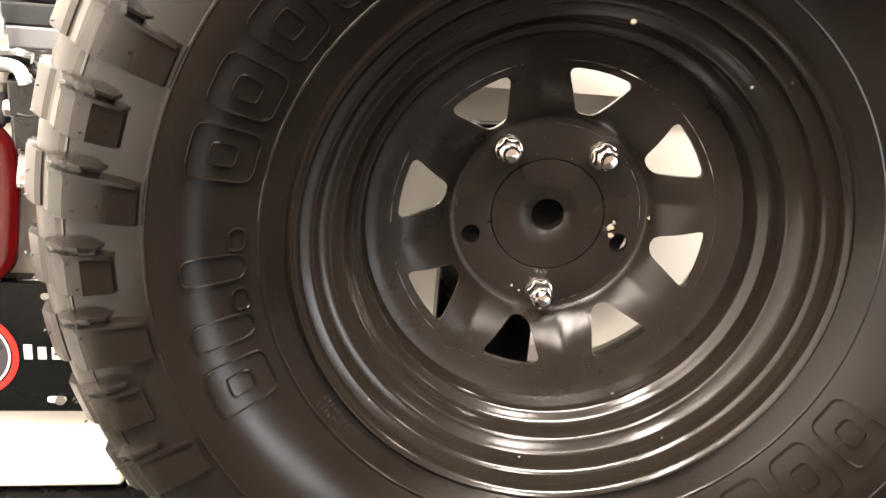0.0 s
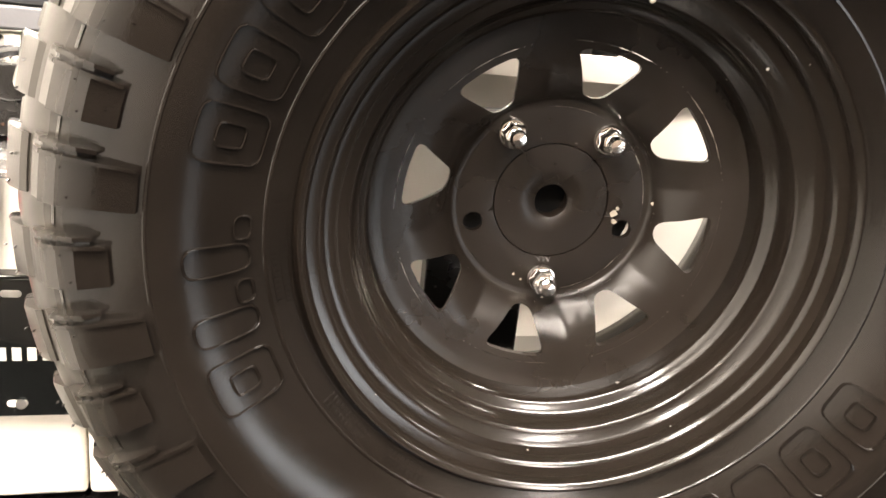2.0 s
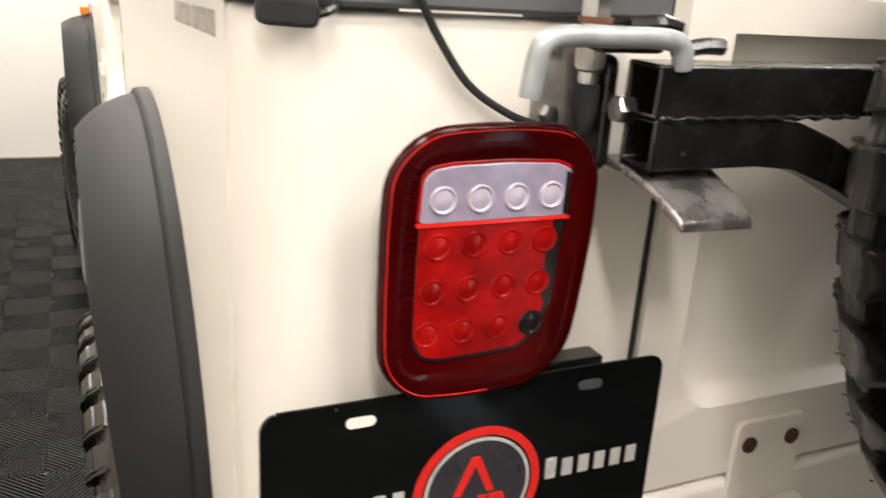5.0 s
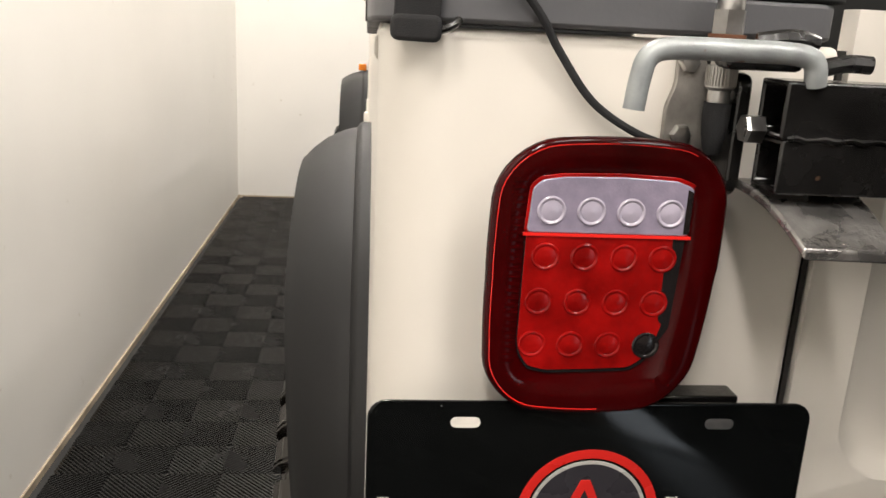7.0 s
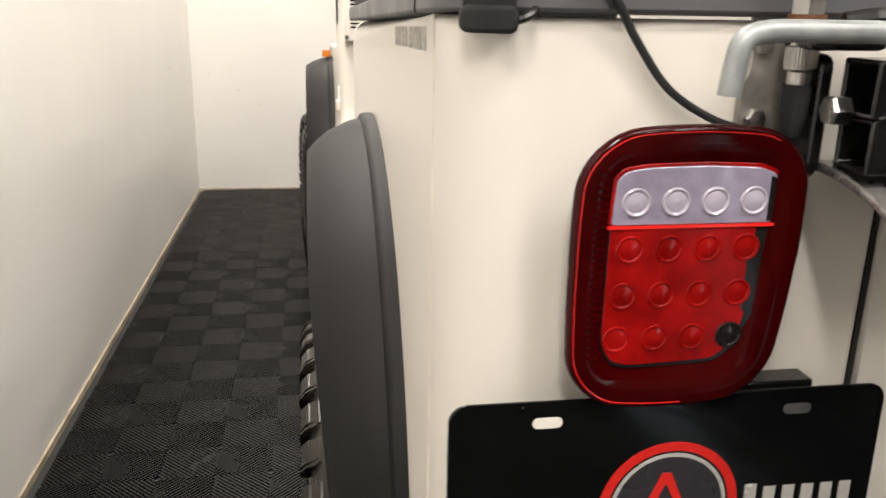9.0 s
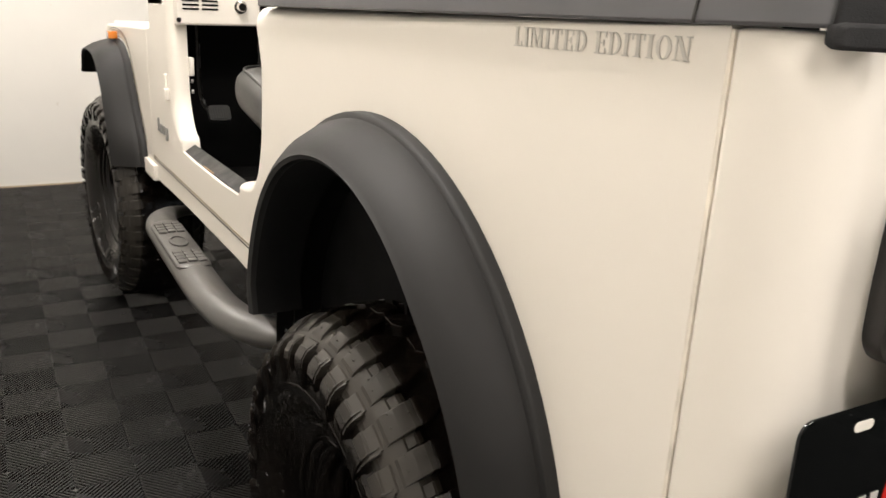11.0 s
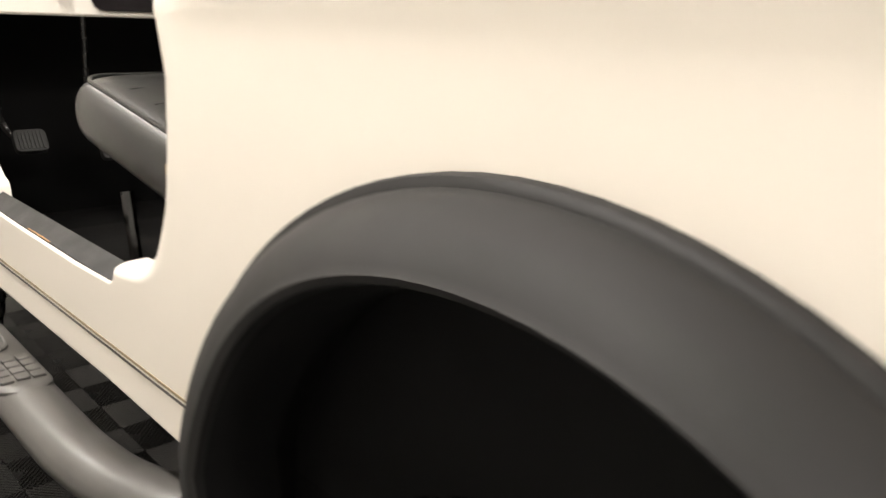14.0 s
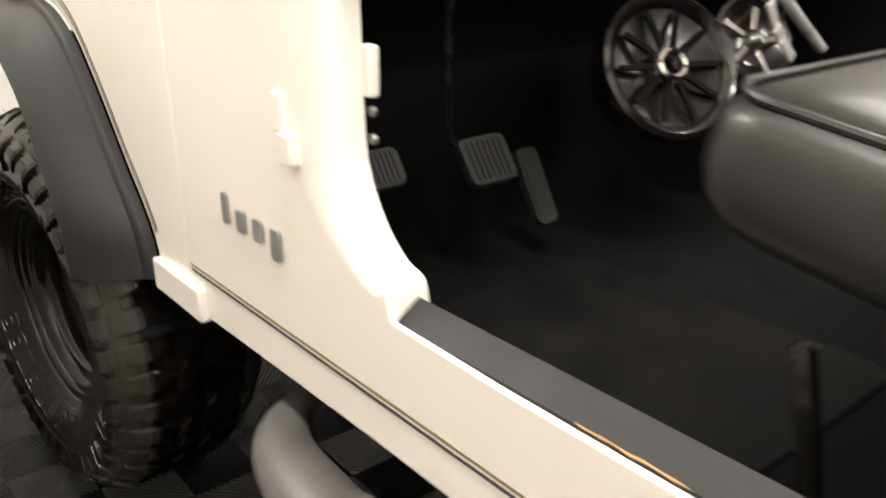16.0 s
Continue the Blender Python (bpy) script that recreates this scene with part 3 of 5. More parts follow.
spare.location = (-0.0096, -0.3755, 1.1757)
spare.rotation_euler = (radians(0.4), radians(-0.45), radians(-6.2))
tagged(spare, "black spare wheel with mud-terrain tyre on the rear carrier")


def wheel_copy(m, name):
    w = copy_thing(spare, m)
    w.name = name
    tagged(w, "black wheel with mud-terrain tyre standing on the tiles")
    return w


for wx, wy, wt, steer in ((0.712, 0.54, 20, 0), (0.732, 3.055, 50, 5)):
    wheel_copy(pose(-wx, wy, 0.4065, 0, 0, steer - 90) @ pose(0, 0, 0, 0, wt, 0), "wheel")
    wheel_copy(pose(wx, wy, 0.4065, 0, 0, steer + 90) @ pose(0, 0, 0, 0, -wt, 0), "wheel")

def through_points(pts, n):
    return [(p.x, p.y) for p in spline([(a, b, 0) for a, b in pts], n)]


# side panel with wheel arch and door opening, (y, z)
arch = [(0.56 + 0.435 * math.cos(radians(a)), 0.63 + 0.435 * math.sin(radians(a))) for a in range(6, 177, 6)]
pillar = through_points([(2.097, 1.36), (2.087, 1.2), (2.083, 1.145), (2.078, 1.003), (2.064, 0.953), (2.038, 0.912), (2.005, 0.884), (1.976, 0.873), (1.968, 0.842)], 3)
jamb = through_points([(1.362, 0.842), (1.352, 0.870), (1.323, 0.875), (1.284, 0.882), (1.256, 0.892), (1.230, 0.915), (1.214, 0.943), (1.202, 0.971), (1.193, 1.0), (1.185, 1.064), (1.182, 1.14)], 3)
side_line = [(-0.004, 0.62), (0.126, 0.62)] + arch[::-1] + [(0.992, 0.672), (1.4, 0.672), (2.0, 0.670), (2.482, 0.668), (2.486, 1.165), (2.42, 1.17), (2.40, 1.36)] + pillar + [(1.8, 0.838), (1.5, 0.838)] + jamb + [(1.182, 1.252), (-0.004, 1.252)]
# how far each corner of the line rolls into the sheet: round the doorway and along the rocker only
side_in = []
for k, p in enumerate(side_line):
    a, c = Vector(side_line[k - 1]), Vector(side_line[(k + 1) % len(side_line)])
    d = (c - a).normalized()
    nrm = Vector((-d.y, d.x))
    y, z = p
    wgt = (0.5 + 1.4 * max(0, min(1, (z - 0.87) / 0.1)) if y > 1.9 else 0.5 + 0.65 * max(0, min(1, (z - 0.876) / 0.05))) if (1.1 < y < 2.2 and 0.8 < z < 1.34) else (0.35 if (1.0 < y < 2.4 and z < 0.7) else 0.0)
    if 1.36 < y < 1.98 and z > 0.8:
        wgt = 0.14
    side_in.append((nrm.x * wgt, nrm.y * wgt))
for sgn, nm in ((1, "left"), (-1, "right")):
    bm = bmesh.new()
    loops = []
    for x, e in ((BX, 0.037), (BX, 0.031), (BX + 0.0015, 0.022), (BX + 0.006, 0.012), (BX + 0.013, 0.005), (BX + 0.024, 0.0008), (BX + 0.035, 0.0), (BX + 0.05, 0.0)):
        loops.append([(x * sgn, p[0] + q[0] * e, p[1] + q[1] * e) for p, q in zip(side_line, side_in)])
    rings(bm, loops, True, True)
    part("side_panel", bm, CREAM, car, "cream painted body side panel", True, rake=True, angle=55)
    # rear corner panel, rounded in plan
    bm = bmesh.new()
    plan = [(BX, -0.007)] + [(BX + 0.06 - 0.06 * math.cos(radians(a)), YR + 0.06 - 0.06 * math.sin(radians(a))) for a in range(0, 91, 9)] + [(-0.441, YR), (-0.441, YR + 0.03), (-0.69, YR + 0.03), (BX + 0.03, -0.02), (BX + 0.03, -0.007)]
    slab(bm, [(p[0] * sgn, p[1]) for p in plan], 0.705, 1.252, "z")
    part("corner_panel", bm, CREAM, car, "cream painted rear corner panel", bevel=0.006, segs=3)

# tailgate with its pressed recess
bm = bmesh.new()
gw, g0, g1 = 0.433, 0.838, 1.278


def gate_loop(outline, y):
    return [(u, y, v) for u, v in outline]


rec = rrect(0.775, 0.55, 0.05, 7)
rec = [(u, v + 1.19) for u, v in rec]


def square_out(pts, w, lo, hi):
    out = []
    cx, cz = 0.0, (lo + hi) / 2
    for u, v in pts:
        su = (w / abs(u)) if abs(u) > 1e-6 else 1e9
        dv = v - cz
        sv = ((hi - cz) / dv if dv > 0 else (lo - cz) / dv) if abs(dv) > 1e-6 else 1e9
        s = min(su, sv)
        out.append([u * s, cz + dv * s])
    for a, b in ((-w, lo), (w, lo), (-w, hi), (w, hi)):
        k = min(range(len(out)), key=lambda i: (out[i][0] - a) ** 2 + (out[i][1] - b) ** 2)
        out[k] = [a, b]
    return out


rec = [(u, min(v, 1.248)) for u, v in rec]
edge = square_out(rec, gw, g0, g1)
inner = [(u * 0.995, v + 0.002) for u, v in rec]
deep = [(u * 0.93, 1.19 + (v - 1.19) * 0.9) for u, v in rec]
rings(bm, [gate_loop(edge, YR + 0.02), gate_loop(edge, YR), gate_loop(rec, YR), gate_loop(inner, YR + 0.003), gate_loop([(u * 0.975, 1.19 + (v - 1.19) * (0.965 if v < 1.19 else 0.75)) for u, v in rec], YR + 0.014), gate_loop([(u * 0.955, 1.19 + (v - 1.19) * (0.94 if v < 1.19 else 0.45)) for u, v in rec], YR + 0.021), gate_loop([(u * 0.80, 1.19 + (v - 1.19) * (0.85 if v < 1.19 else 0.1)) for u, v in rec], YR + 0.026)], False, True)
part("tailgate", bm, CREAM, car, "cream tailgate with a pressed recess", True, angle=50)

# lower rear sill under the tailgate
bm = bmesh.new()
box(bm, (-0.438, YR - 0.004, 0.705), (0.438, YR + 0.08, 0.832))
part("rear_sill", bm, CREAM, car, "cream rear cross sill", bevel=0.008, segs=3)
bm = bmesh.new()
box(bm, (-0.74, -0.17, 0.54), (0.74, -0.05, 0.692))
part("rear_bumper", bm, BLACKSTEEL, car, "black steel rear bumper", bevel=0.008)
for hx in (-0.262, 0.262):
    hinge = empty("tailgate_hinge", car)
    bm = bmesh.new()
    slab(bm, [(hx + u, 0.852 + v) for u, v in rrect(0.086, 0.085, 0.008, 3)], YR - 0.006, YR - 0.0005, "y")
    part("hinge_plate", bm, CREAM, hinge, bevel=0.0015)
    bm = bmesh.new()
    tube(bm, [(hx - 0.048, YR - 0.012, 0.792), (hx + 0.048, YR - 0.012, 0.792)], 0.012, 16)
    part("hinge_barrel", bm, CREAM, hinge, smooth=True)
    for bx in (-0.027, 0.027):
        bm = bmesh.new()
        disc(bm, 0.0085, YR - 0.006, 16, "y", (hx + bx, 0, 0.870), -0.003, 0.001)
        part("bolt", bm, BOLTRUST, hinge, "rusty bolt head", True)

# dark rail along the top edge of the tub
bm = bmesh.new()
rail = [(BX - 0.010, 1.136), (BX - 0.010, 0.0)] + [(BX + 0.058 - 0.066 * math.cos(radians(a)), YR + 0.058 - 0.066 * math.sin(radians(a))) for a in range(0, 91, 10)] + [(-0.462, YR - 0.008), (-0.452, YR - 0.002), (-0.455, YR + 0.03), (-0.69, YR + 0.04), (BX + 0.045, -0.01), (BX + 0.045, 1.136)]
slab(bm, rail, 1.2525, 1.277, "z")
part("top_rail", bm, GREYTRIM, car, "dark grey plastic top rail", bevel=0.003, rake=True)
bm = bmesh.new()
slab(bm, [(u * 0.985, v) for u, v in rail], 1.2775, 1.30, "z")
part("top_seal", bm, BLACKCLOTH, car, bevel=0.002, rake=True)
bm = bmesh.new()
slab(bm, [(0.0225, 1.2530), (0.0247, 1.2530), (0.0202, 1.2765), (0.0180, 1.2765)], BX - 0.0112, BX - 0.005, "x")
part("rail_joint", bm, GASKET, car, rake=True)
# folded fabric of the soft top along the rail
for sgn in (1, -1):
    bm = bmesh.new()
    fold = spline([(-0.725 * sgn, 1.12, 1.315), (-0.725 * sgn, 0.6, 1.325), (-0.725 * sgn, 0.1, 1.32), (-0.70 * sgn, 0.0, 1.325), (-0.62 * sgn, -0.045, 1.33), (-0.48 * sgn, -0.045, 1.322)], 5)
    tube(bm, fold, [0.028 + 0.004 * math.sin(1.3 * k) for k in range(len(fold))], 12)
    part("folded_soft_top", bm, BLACKCLOTH, car, "black fabric soft top folded along the rail", True, rake=True)

# fenders and flares


def flare(bm, body_edge, lip_edge, inner_edge, sgn, more=0.0, hollow=False):
    """Swept between the edge on the body and the outer lip, or (hollow) back from the lip; each a list of (y, z)."""
    loops = []
    for (by, bz), (ly, lz), (iy, iz) in zip(body_edge, lip_edge, inner_edge):
        d = Vector((ly - by, lz - bz))
        tuck = 0.25 * max(0.0, min(1.0, (0.95 - lz) / 0.3)) if by < 0.54 else 0.0
        row = []
        for t, x in ((0.0, BX + 0.002), (0.0, BX - 0.011), (0.025, BX - 0.016), (0.13, BX - 0.020), (0.155, BX - 0.0205), (0.175, BX - 0.029), (0.22, BX - 0.038), (0.45, BX - 0.066), (0.7, BX - 0.0845), (0.85, BX - 0.0925), (0.93, BX - 0.0965), (0.955, BX - 0.0985), (0.99, BX - 0.0975), (1.055, BX - 0.0955), (1.06, BX - 0.092)):
            row.append(((x - more * min(1, t) + tuck * max(0.0, BX - x)) * sgn, by + d.x * t, bz + d.y * t))
        my, mz = by + d.x * 1.06, bz + d.y * 1.06
        row.append(((BX - 0.086 * (1 - tuck) - more) * sgn, my + (iy - my) * 0.2, mz + (iz - mz) * 0.2))
        back = [row[-1], ((BX - 0.075 * (1 - tuck) - more) * sgn, my + (iy - my) * 0.55, mz + (iz - mz) * 0.55), ((BX - 0.045) * sgn, iy, iz), ((BX - 0.005) * sgn, iy, iz)]
        loops.append(back if hollow else row)
    rings(bm, loops, False, False, closed=False)


def arc(cy, cz, r, a0, a1, n):
    return [(cy + r * math.cos(radians(a0 + (a1 - a0) * i / n)), cz + r * math.sin(radians(a0 + (a1 - a0) * i / n))) for i in range(n + 1)]


rear_body = [(1.098, 0.70)] + arc(0.60, 0.612, 0.505, 16, 176, 40) + [(0.092, 0.60)]
rear_inner = [(0.905, 0.722)] + arc(0.555, 0.6755, 0.375, 15, 176, 40) + [(0.178, 0.60)]
rear_lip = [(0.918, 0.722)]
for k in range(41):
    a = 15 + 161 * k / 40
    r = 0.386 + 0.010 * math.exp(-((a - 50) / 26) ** 2)
    rear_lip.append((0.555 + r * math.cos(radians(a)), 0.6755 + r * math.sin(radians(a))))
rear_lip.append((0.171, 0.60))
front_body = through_points([(2.62, 0.675), (2.655, 0.76), (2.74, 0.855), (2.84, 0.97), (2.93, 1.05), (3.06, 1.095), (3.30, 1.105), (3.46, 1.085), (3.56, 1.02)], 5)
front_lip = through_points([(2.72, 0.672), (2.735, 0.76), (2.80, 0.865), (2.87, 0.955), (2.97, 1.02), (3.08, 1.05), (3.30, 1.058), (3.46, 1.035), (3.54, 0.95)], 5)
for sgn in (1, -1):
    for nm, be, le, ie in (("rear_flare", rear_body, rear_lip, rear_inner), ("front_flare", front_body, front_lip, [(y + (q - y) * 1.1, z + (w - z) * 1.1) for (y, z), (q, w) in zip(front_body, front_lip)])):
        bm = bmesh.new()
        flare(bm, be, le, ie, sgn, 0.02 if nm == "front_flare" else 0.0)
        part(nm, bm, FLARE, car, "dark grey textured plastic fender flare", True, rake=True, angle=40)
        # the flare's hollow side gets a blacker material in place of shade
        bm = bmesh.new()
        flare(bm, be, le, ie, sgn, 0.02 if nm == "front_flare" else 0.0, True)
        part("flare_return", bm, DARKINT, car, "inner side of the flare, its shade coloured black", True, rake=True)
    bm = bmesh.new()
    fender = [(2.4905, 0.668), (2.60, 0.668)] + [(y - 0.01, z + 0.002) for y, z in front_body[1:]] + [(3.56, 1.13), (3.5, 1.155), (2.9, 1.165), (2.4905, 1.17)]
    slab(bm, fender, BX * sgn, (BX + 0.03) * sgn, "x")
    part("front_fender", bm, CREAM, car, "cream front fender", bevel=0.01, segs=3, rake=True)
    bm = bmesh.new()
    box(bm, (min(BX * sgn, -0.44 * sgn) + (0.03 if sgn > 0 else 0), 2.49, 1.13), (max(BX * sgn, -0.44 * sgn) - (0.03 if sgn < 0 else 0), 3.55, 1.166))
    part("fender_top", bm, CREAM, car, bevel=0.01, rake=True)
    bm = bmesh.new()
    box(bm, (min(sgn * -0.80, sgn * -0.765), 3.13, 1.105), (max(sgn * -0.80, sgn * -0.765), 3.20, 1.135))
    part("marker_lamp", bm, AMBER, car, "amber side marker lamp", bevel=0.004, rake=True)
bm = bmesh.new()
rings(bm, [[(-0.44, 2.42, 1.13), (0.44, 2.42, 1.13), (0.44, 3.6, 1.13), (-0.44, 3.6, 1.13)], [(-0.43, 2.42, 1.36), (0.43, 2.42, 1.36), (0.40, 3.6, 1.32), (-0.40, 3.6, 1.32)]], True, True)
part("hood", bm, CREAM, car, "cream hood", bevel=0.03, segs=3, rake=True)
bm = bmesh.new()
box(bm, (-0.757, 2.17, 1.24), (0.757, 2.42, 1.36))
part("cowl", bm, CREAM, car, bevel=0.008, rake=True)
bm = bmesh.new()
box(bm, (-0.46, 3.56, 0.75), (0.46, 3.6, 1.12))
part("grille", bm, CREAM, car, bevel=0.01, rake=True)

# dark inner bodywork
for nm, lo, hi in (("cabin_floor", (-0.70, -0.04, 0.64), (0.70, 2.46, 0.70)), ("firewall", (-0.70, 2.40, 0.70), (0.70, 2.46, 1.24)), ("engine_block", (-0.42, 2.48, 0.5), (0.42, 3.5, 1.1)),
                   ("inner_arch", (-0.70, -0.02, 0.70), (-0.42, 1.12, 1.02)), ("inner_arch", (0.42, -0.02, 0.70), (0.70, 1.12, 1.02)), ("chassis_rail", (-0.45, -0.05, 0.5), (-0.36, 3.5, 0.62)),
                   ("chassis_rail", (0.36, -0.05, 0.5), (0.45, 3.5, 0.62)), ("rear_wall", (-0.70, -0.040, 0.70), (0.70, -0.030, 1.24))):
    bm = bmesh.new()
    box(bm, lo, hi)
    part(nm, bm, CARPET if nm == "cabin_floor" else DARKINT, car, rake=True)
for ay in (0.54, 3.055):
    bm = bmesh.new()
    tube(bm, [(-0.68, ay, 0.41), (0.68, ay, 0.41)], 0.04, 16)
    part("axle", bm, BLACKSTEEL, car, smooth=True)

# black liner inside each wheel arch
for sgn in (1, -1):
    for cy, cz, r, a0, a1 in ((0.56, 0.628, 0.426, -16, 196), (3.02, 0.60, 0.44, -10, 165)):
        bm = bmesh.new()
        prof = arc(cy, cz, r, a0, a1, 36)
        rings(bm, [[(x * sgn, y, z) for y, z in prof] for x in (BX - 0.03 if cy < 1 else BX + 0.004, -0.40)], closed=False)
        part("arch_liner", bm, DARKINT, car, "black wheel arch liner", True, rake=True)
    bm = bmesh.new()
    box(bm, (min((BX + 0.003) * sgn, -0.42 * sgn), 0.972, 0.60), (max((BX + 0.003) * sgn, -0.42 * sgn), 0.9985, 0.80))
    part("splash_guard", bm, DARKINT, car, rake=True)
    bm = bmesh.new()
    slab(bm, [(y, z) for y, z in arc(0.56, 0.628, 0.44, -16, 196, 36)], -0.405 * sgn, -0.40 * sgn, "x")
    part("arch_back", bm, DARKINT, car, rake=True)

# sill strip, body stripe
bm = bmesh.new()
rings(bm, [[(-0.7515, y, 0.8400), (-0.723, y, 0.8595), (-0.723, y, 0.8515), (-0.7515, y, 0.832)] for y in (1.362, 1.966)], True, True)
part("sill_strip", bm, SILLGREY, car, "grey sill guard strip", rake=True)
bm = bmesh.new()
wear = [(-0.7512 - 0.0006 * math.sin(k * 1.9), 1.62 + 0.013 * k, 0.8405 + 0.0004 * math.sin(k * 2.7)) for k in range(9)]
tube(bm, wear, [0.0006 + 0.0008 * abs(math.sin(k * 1.3)) for k in range(9)], 6)
part("edge_wear", bm, surf("orange_wear", (0.45, 0.24, 0.09), 0.6, var=0.3, scale=60), car, "rubbed orange wear along the sill edge", True, rake=True)
for off, mt in ((0.004, STRIPE), (-0.004, STRIPEDARK)):
    bm = bmesh.new()
    box(bm, (BX - 0.0012, 1.05, 0.7395 + off - 0.0017), (BX + 0.001, 2.48, 0.7395 + off + 0.0017))
    part("pinstripe", bm, mt, car, "tan and dark pinstripe", rake=True)
# pinstripe that follows the front flare
for off, mt in ((0.030, STRIPE), (0.038, STRIPEDARK)):
    bm = bmesh.new()
    loops = []
    for k, (y, z) in enumerate(front_body[4:-4], 4):
        d = (Vector(front_body[k + 1]) - Vector(front_body[k - 1])).normalized()
        n = Vector((-d.y, d.x))
        loops.append([(x, y + n.x * o, z + n.y * o) for x, o in ((BX + 0.001, off - 0.0017), (BX - 0.0012, off - 0.0017), (BX - 0.0012, off + 0.0017), (BX + 0.001, off + 0.0017))])
    rings(bm, loops, True, True)
    part("pinstripe", bm, mt, car, "tan and dark pinstripe", rake=True)
# lip at the foot of the cowl side
bm = bmesh.new()
box(bm, (BX - 0.012, 2.44, 0.66), (BX + 0.01, 2.62, 0.715))
part("rocker_lip", bm, CREAM, car, bevel=0.004, rake=True)

# dashboard
bm = bmesh.new()
box(bm, (-0.742, 2.05, 1.192), (0.742, 2.09, 1.36))
dash = part("dashboard", bm, CREAM, car, "cream painted steel dashboard", bevel=0.006, rake=True)
for col in (-0.70, -0.645):
    for k in range(8):
        bm = bmesh.new()
        slab(bm, [(col + u, 1.237 + 0.0115 * k + v) for u, v in rrect(0.047, 0.0052, 0.0024, 3)], 2.0485, 2.052, "y")
        part("vent_slot", bm, DARKINT, dash, rake=True)
bm = bmesh.new()
lathe(bm, [(0.0001, 2.026), (0.011, 2.026), (0.013, 2.03), (0.013, 2.046), (0.019, 2.047), (0.020, 2.05)], 24, "y", (-0.556, 0, 1.246))
part("knob", bm, CHROME, dash, "chrome dashboard knob", True, rake=True)
bm = bmesh.new()
slab(bm, [(-0.557 + u, 1.292 + v) for u, v in rrect(0.05, 0.017, 0.003, 2)], 2.047, 2.052, "y")
part("switch", bm, LAMPBLACK, dash, rake=True)
bm = bmesh.new()
slab(bm, [(-0.26 + u, 1.29 + v) for u, v in rrect(0.48, 0.17, 0.03, 4)], 2.043, 2.05, "y")
part("gauge_panel", bm, LAMPBLACK, dash, "black gauge panel", rake=True)
for sx, sz in ((-0.735, 1.206), (-0.478, 1.222)):
    bm = bmesh.new()
    disc(bm, 0.007, 2.0495, 14, "y", (sx, 0, sz), -0.004, 0.0015)
    part("screw", bm, CHROME, dash, smooth=True, rake=True)

# ---- rear fittings ----


def sloped(u, v):
    """The lamp's slightly tapered, bowed outline."""
    bow = 0.0035 * (1 - min(1, (v / 0.098) ** 2)) * max(-1, min(1, u / 0.06))
    wide = 0.0042 * max(0.0, v / 0.09) * max(0.0, -u / 0.07)
    return (u * (1.0 + 0.045 * v / 0.18) + 0.0035 * (v / 0.09) + bow - wide, v - 0.005 * (u / 0.075) ** 2 * (1 if v > 0 else -1))


lamp = empty("tail_lamp", car, (-0.6075, YR + 0.003, 1.0995))
lamp.scale = (0.985, 0.98, 0.97)
tagged(lamp, "red rectangular LED tail lamp with a clear reversing strip")
LW, LH = 0.150, 0.199


def lamp_loop(inset, y, r):
    """Outline of the lamp, its four sides gently bowed outwards."""
    w, h = LW - 2 * inset, LH - 2 * inset
    out = []
    for k in range(4):
        sx, sz = ((1, 1), (-1, 1), (-1, -1), (1, -1))[k]
        n0 = (w / 2 - r) * sx, (h / 2 - r) * sz
        for j in range(9):
            a = math.pi / 2 * (k + j / 8)
            out.append((n0[0] + r * math.cos(a), n0[1] + r * math.sin(a)))
        nx, nz = ((-1, 1), (-1, -1), (1, -1), (1, 1))[k]
        n1 = (w / 2 - r) * nx, (h / 2 - r) * nz
        end = out[-1]
        far = (end[0], n1[1]) if k % 2 else (n1[0], end[1])
        out += [(end[0] + (far[0] - end[0]) * q / 8, end[1] + (far[1] - end[1]) * q / 8) for q in range(1, 8)]
    loop = []
    for u, v in out:
        bu = u + (0.0032 * (1 - (2 * v / h) ** 2) - 0.0010) * (2 * u / w)
        bv = v + (0.0026 * (1 - (2 * u / w) ** 2) - 0.0010) * (2 * v / h)
        s = sloped(bu, bv)
        loop.append((s[0] + 0.003, y, s[1] - 0.008))
    return loop


bm = bmesh.new()
rings(bm, [lamp_loop(0.017, 0.001, 0.025), lamp_loop(0.017, -0.0185, 0.025)], False, False)
part("gasket", bm, LAMPBLACK, lamp, "black lamp base", True)
bm = bmesh.new()
rings(bm, [lamp_loop(0.017, -0.0185, 0.025), lamp_loop(0.0115, -0.0290, 0.030), lamp_loop(0.0035, -0.0360, 0.034), lamp_loop(0.0, -0.0395, 0.036)], False, False)
part("housing", bm, LAMPBLACK, lamp, "glossy black lamp housing", True, angle=60)
bm = bmesh.new()
rings(bm, [lamp_loop(0.0, -0.0395, 0.036), lamp_loop(0.0006, -0.0422, 0.0355), lamp_loop(0.0018, -0.0438, 0.0345), lamp_loop(0.0036, -0.0444, 0.033), lamp_loop(0.0100, -0.0447, 0.027), lamp_loop(0.022, -0.0450, 0.014), lamp_loop(0.0225, -0.0445, 0.013)], False, True)
part("cover", bm, LENSDARK, lamp, "dark red glossy lamp cover", True, angle=60)
# bright edge line of the lens
bm = bmesh.new()
lp = [(x, -0.0446, z) for x, y, z in lamp_loop(0.0045, 0, 0.032)]
half_lp = lp[6:46]
tube(bm, half_lp, 0.0004, 6)
part("lens_edge", bm, LENSEDGE, lamp, smooth=True)
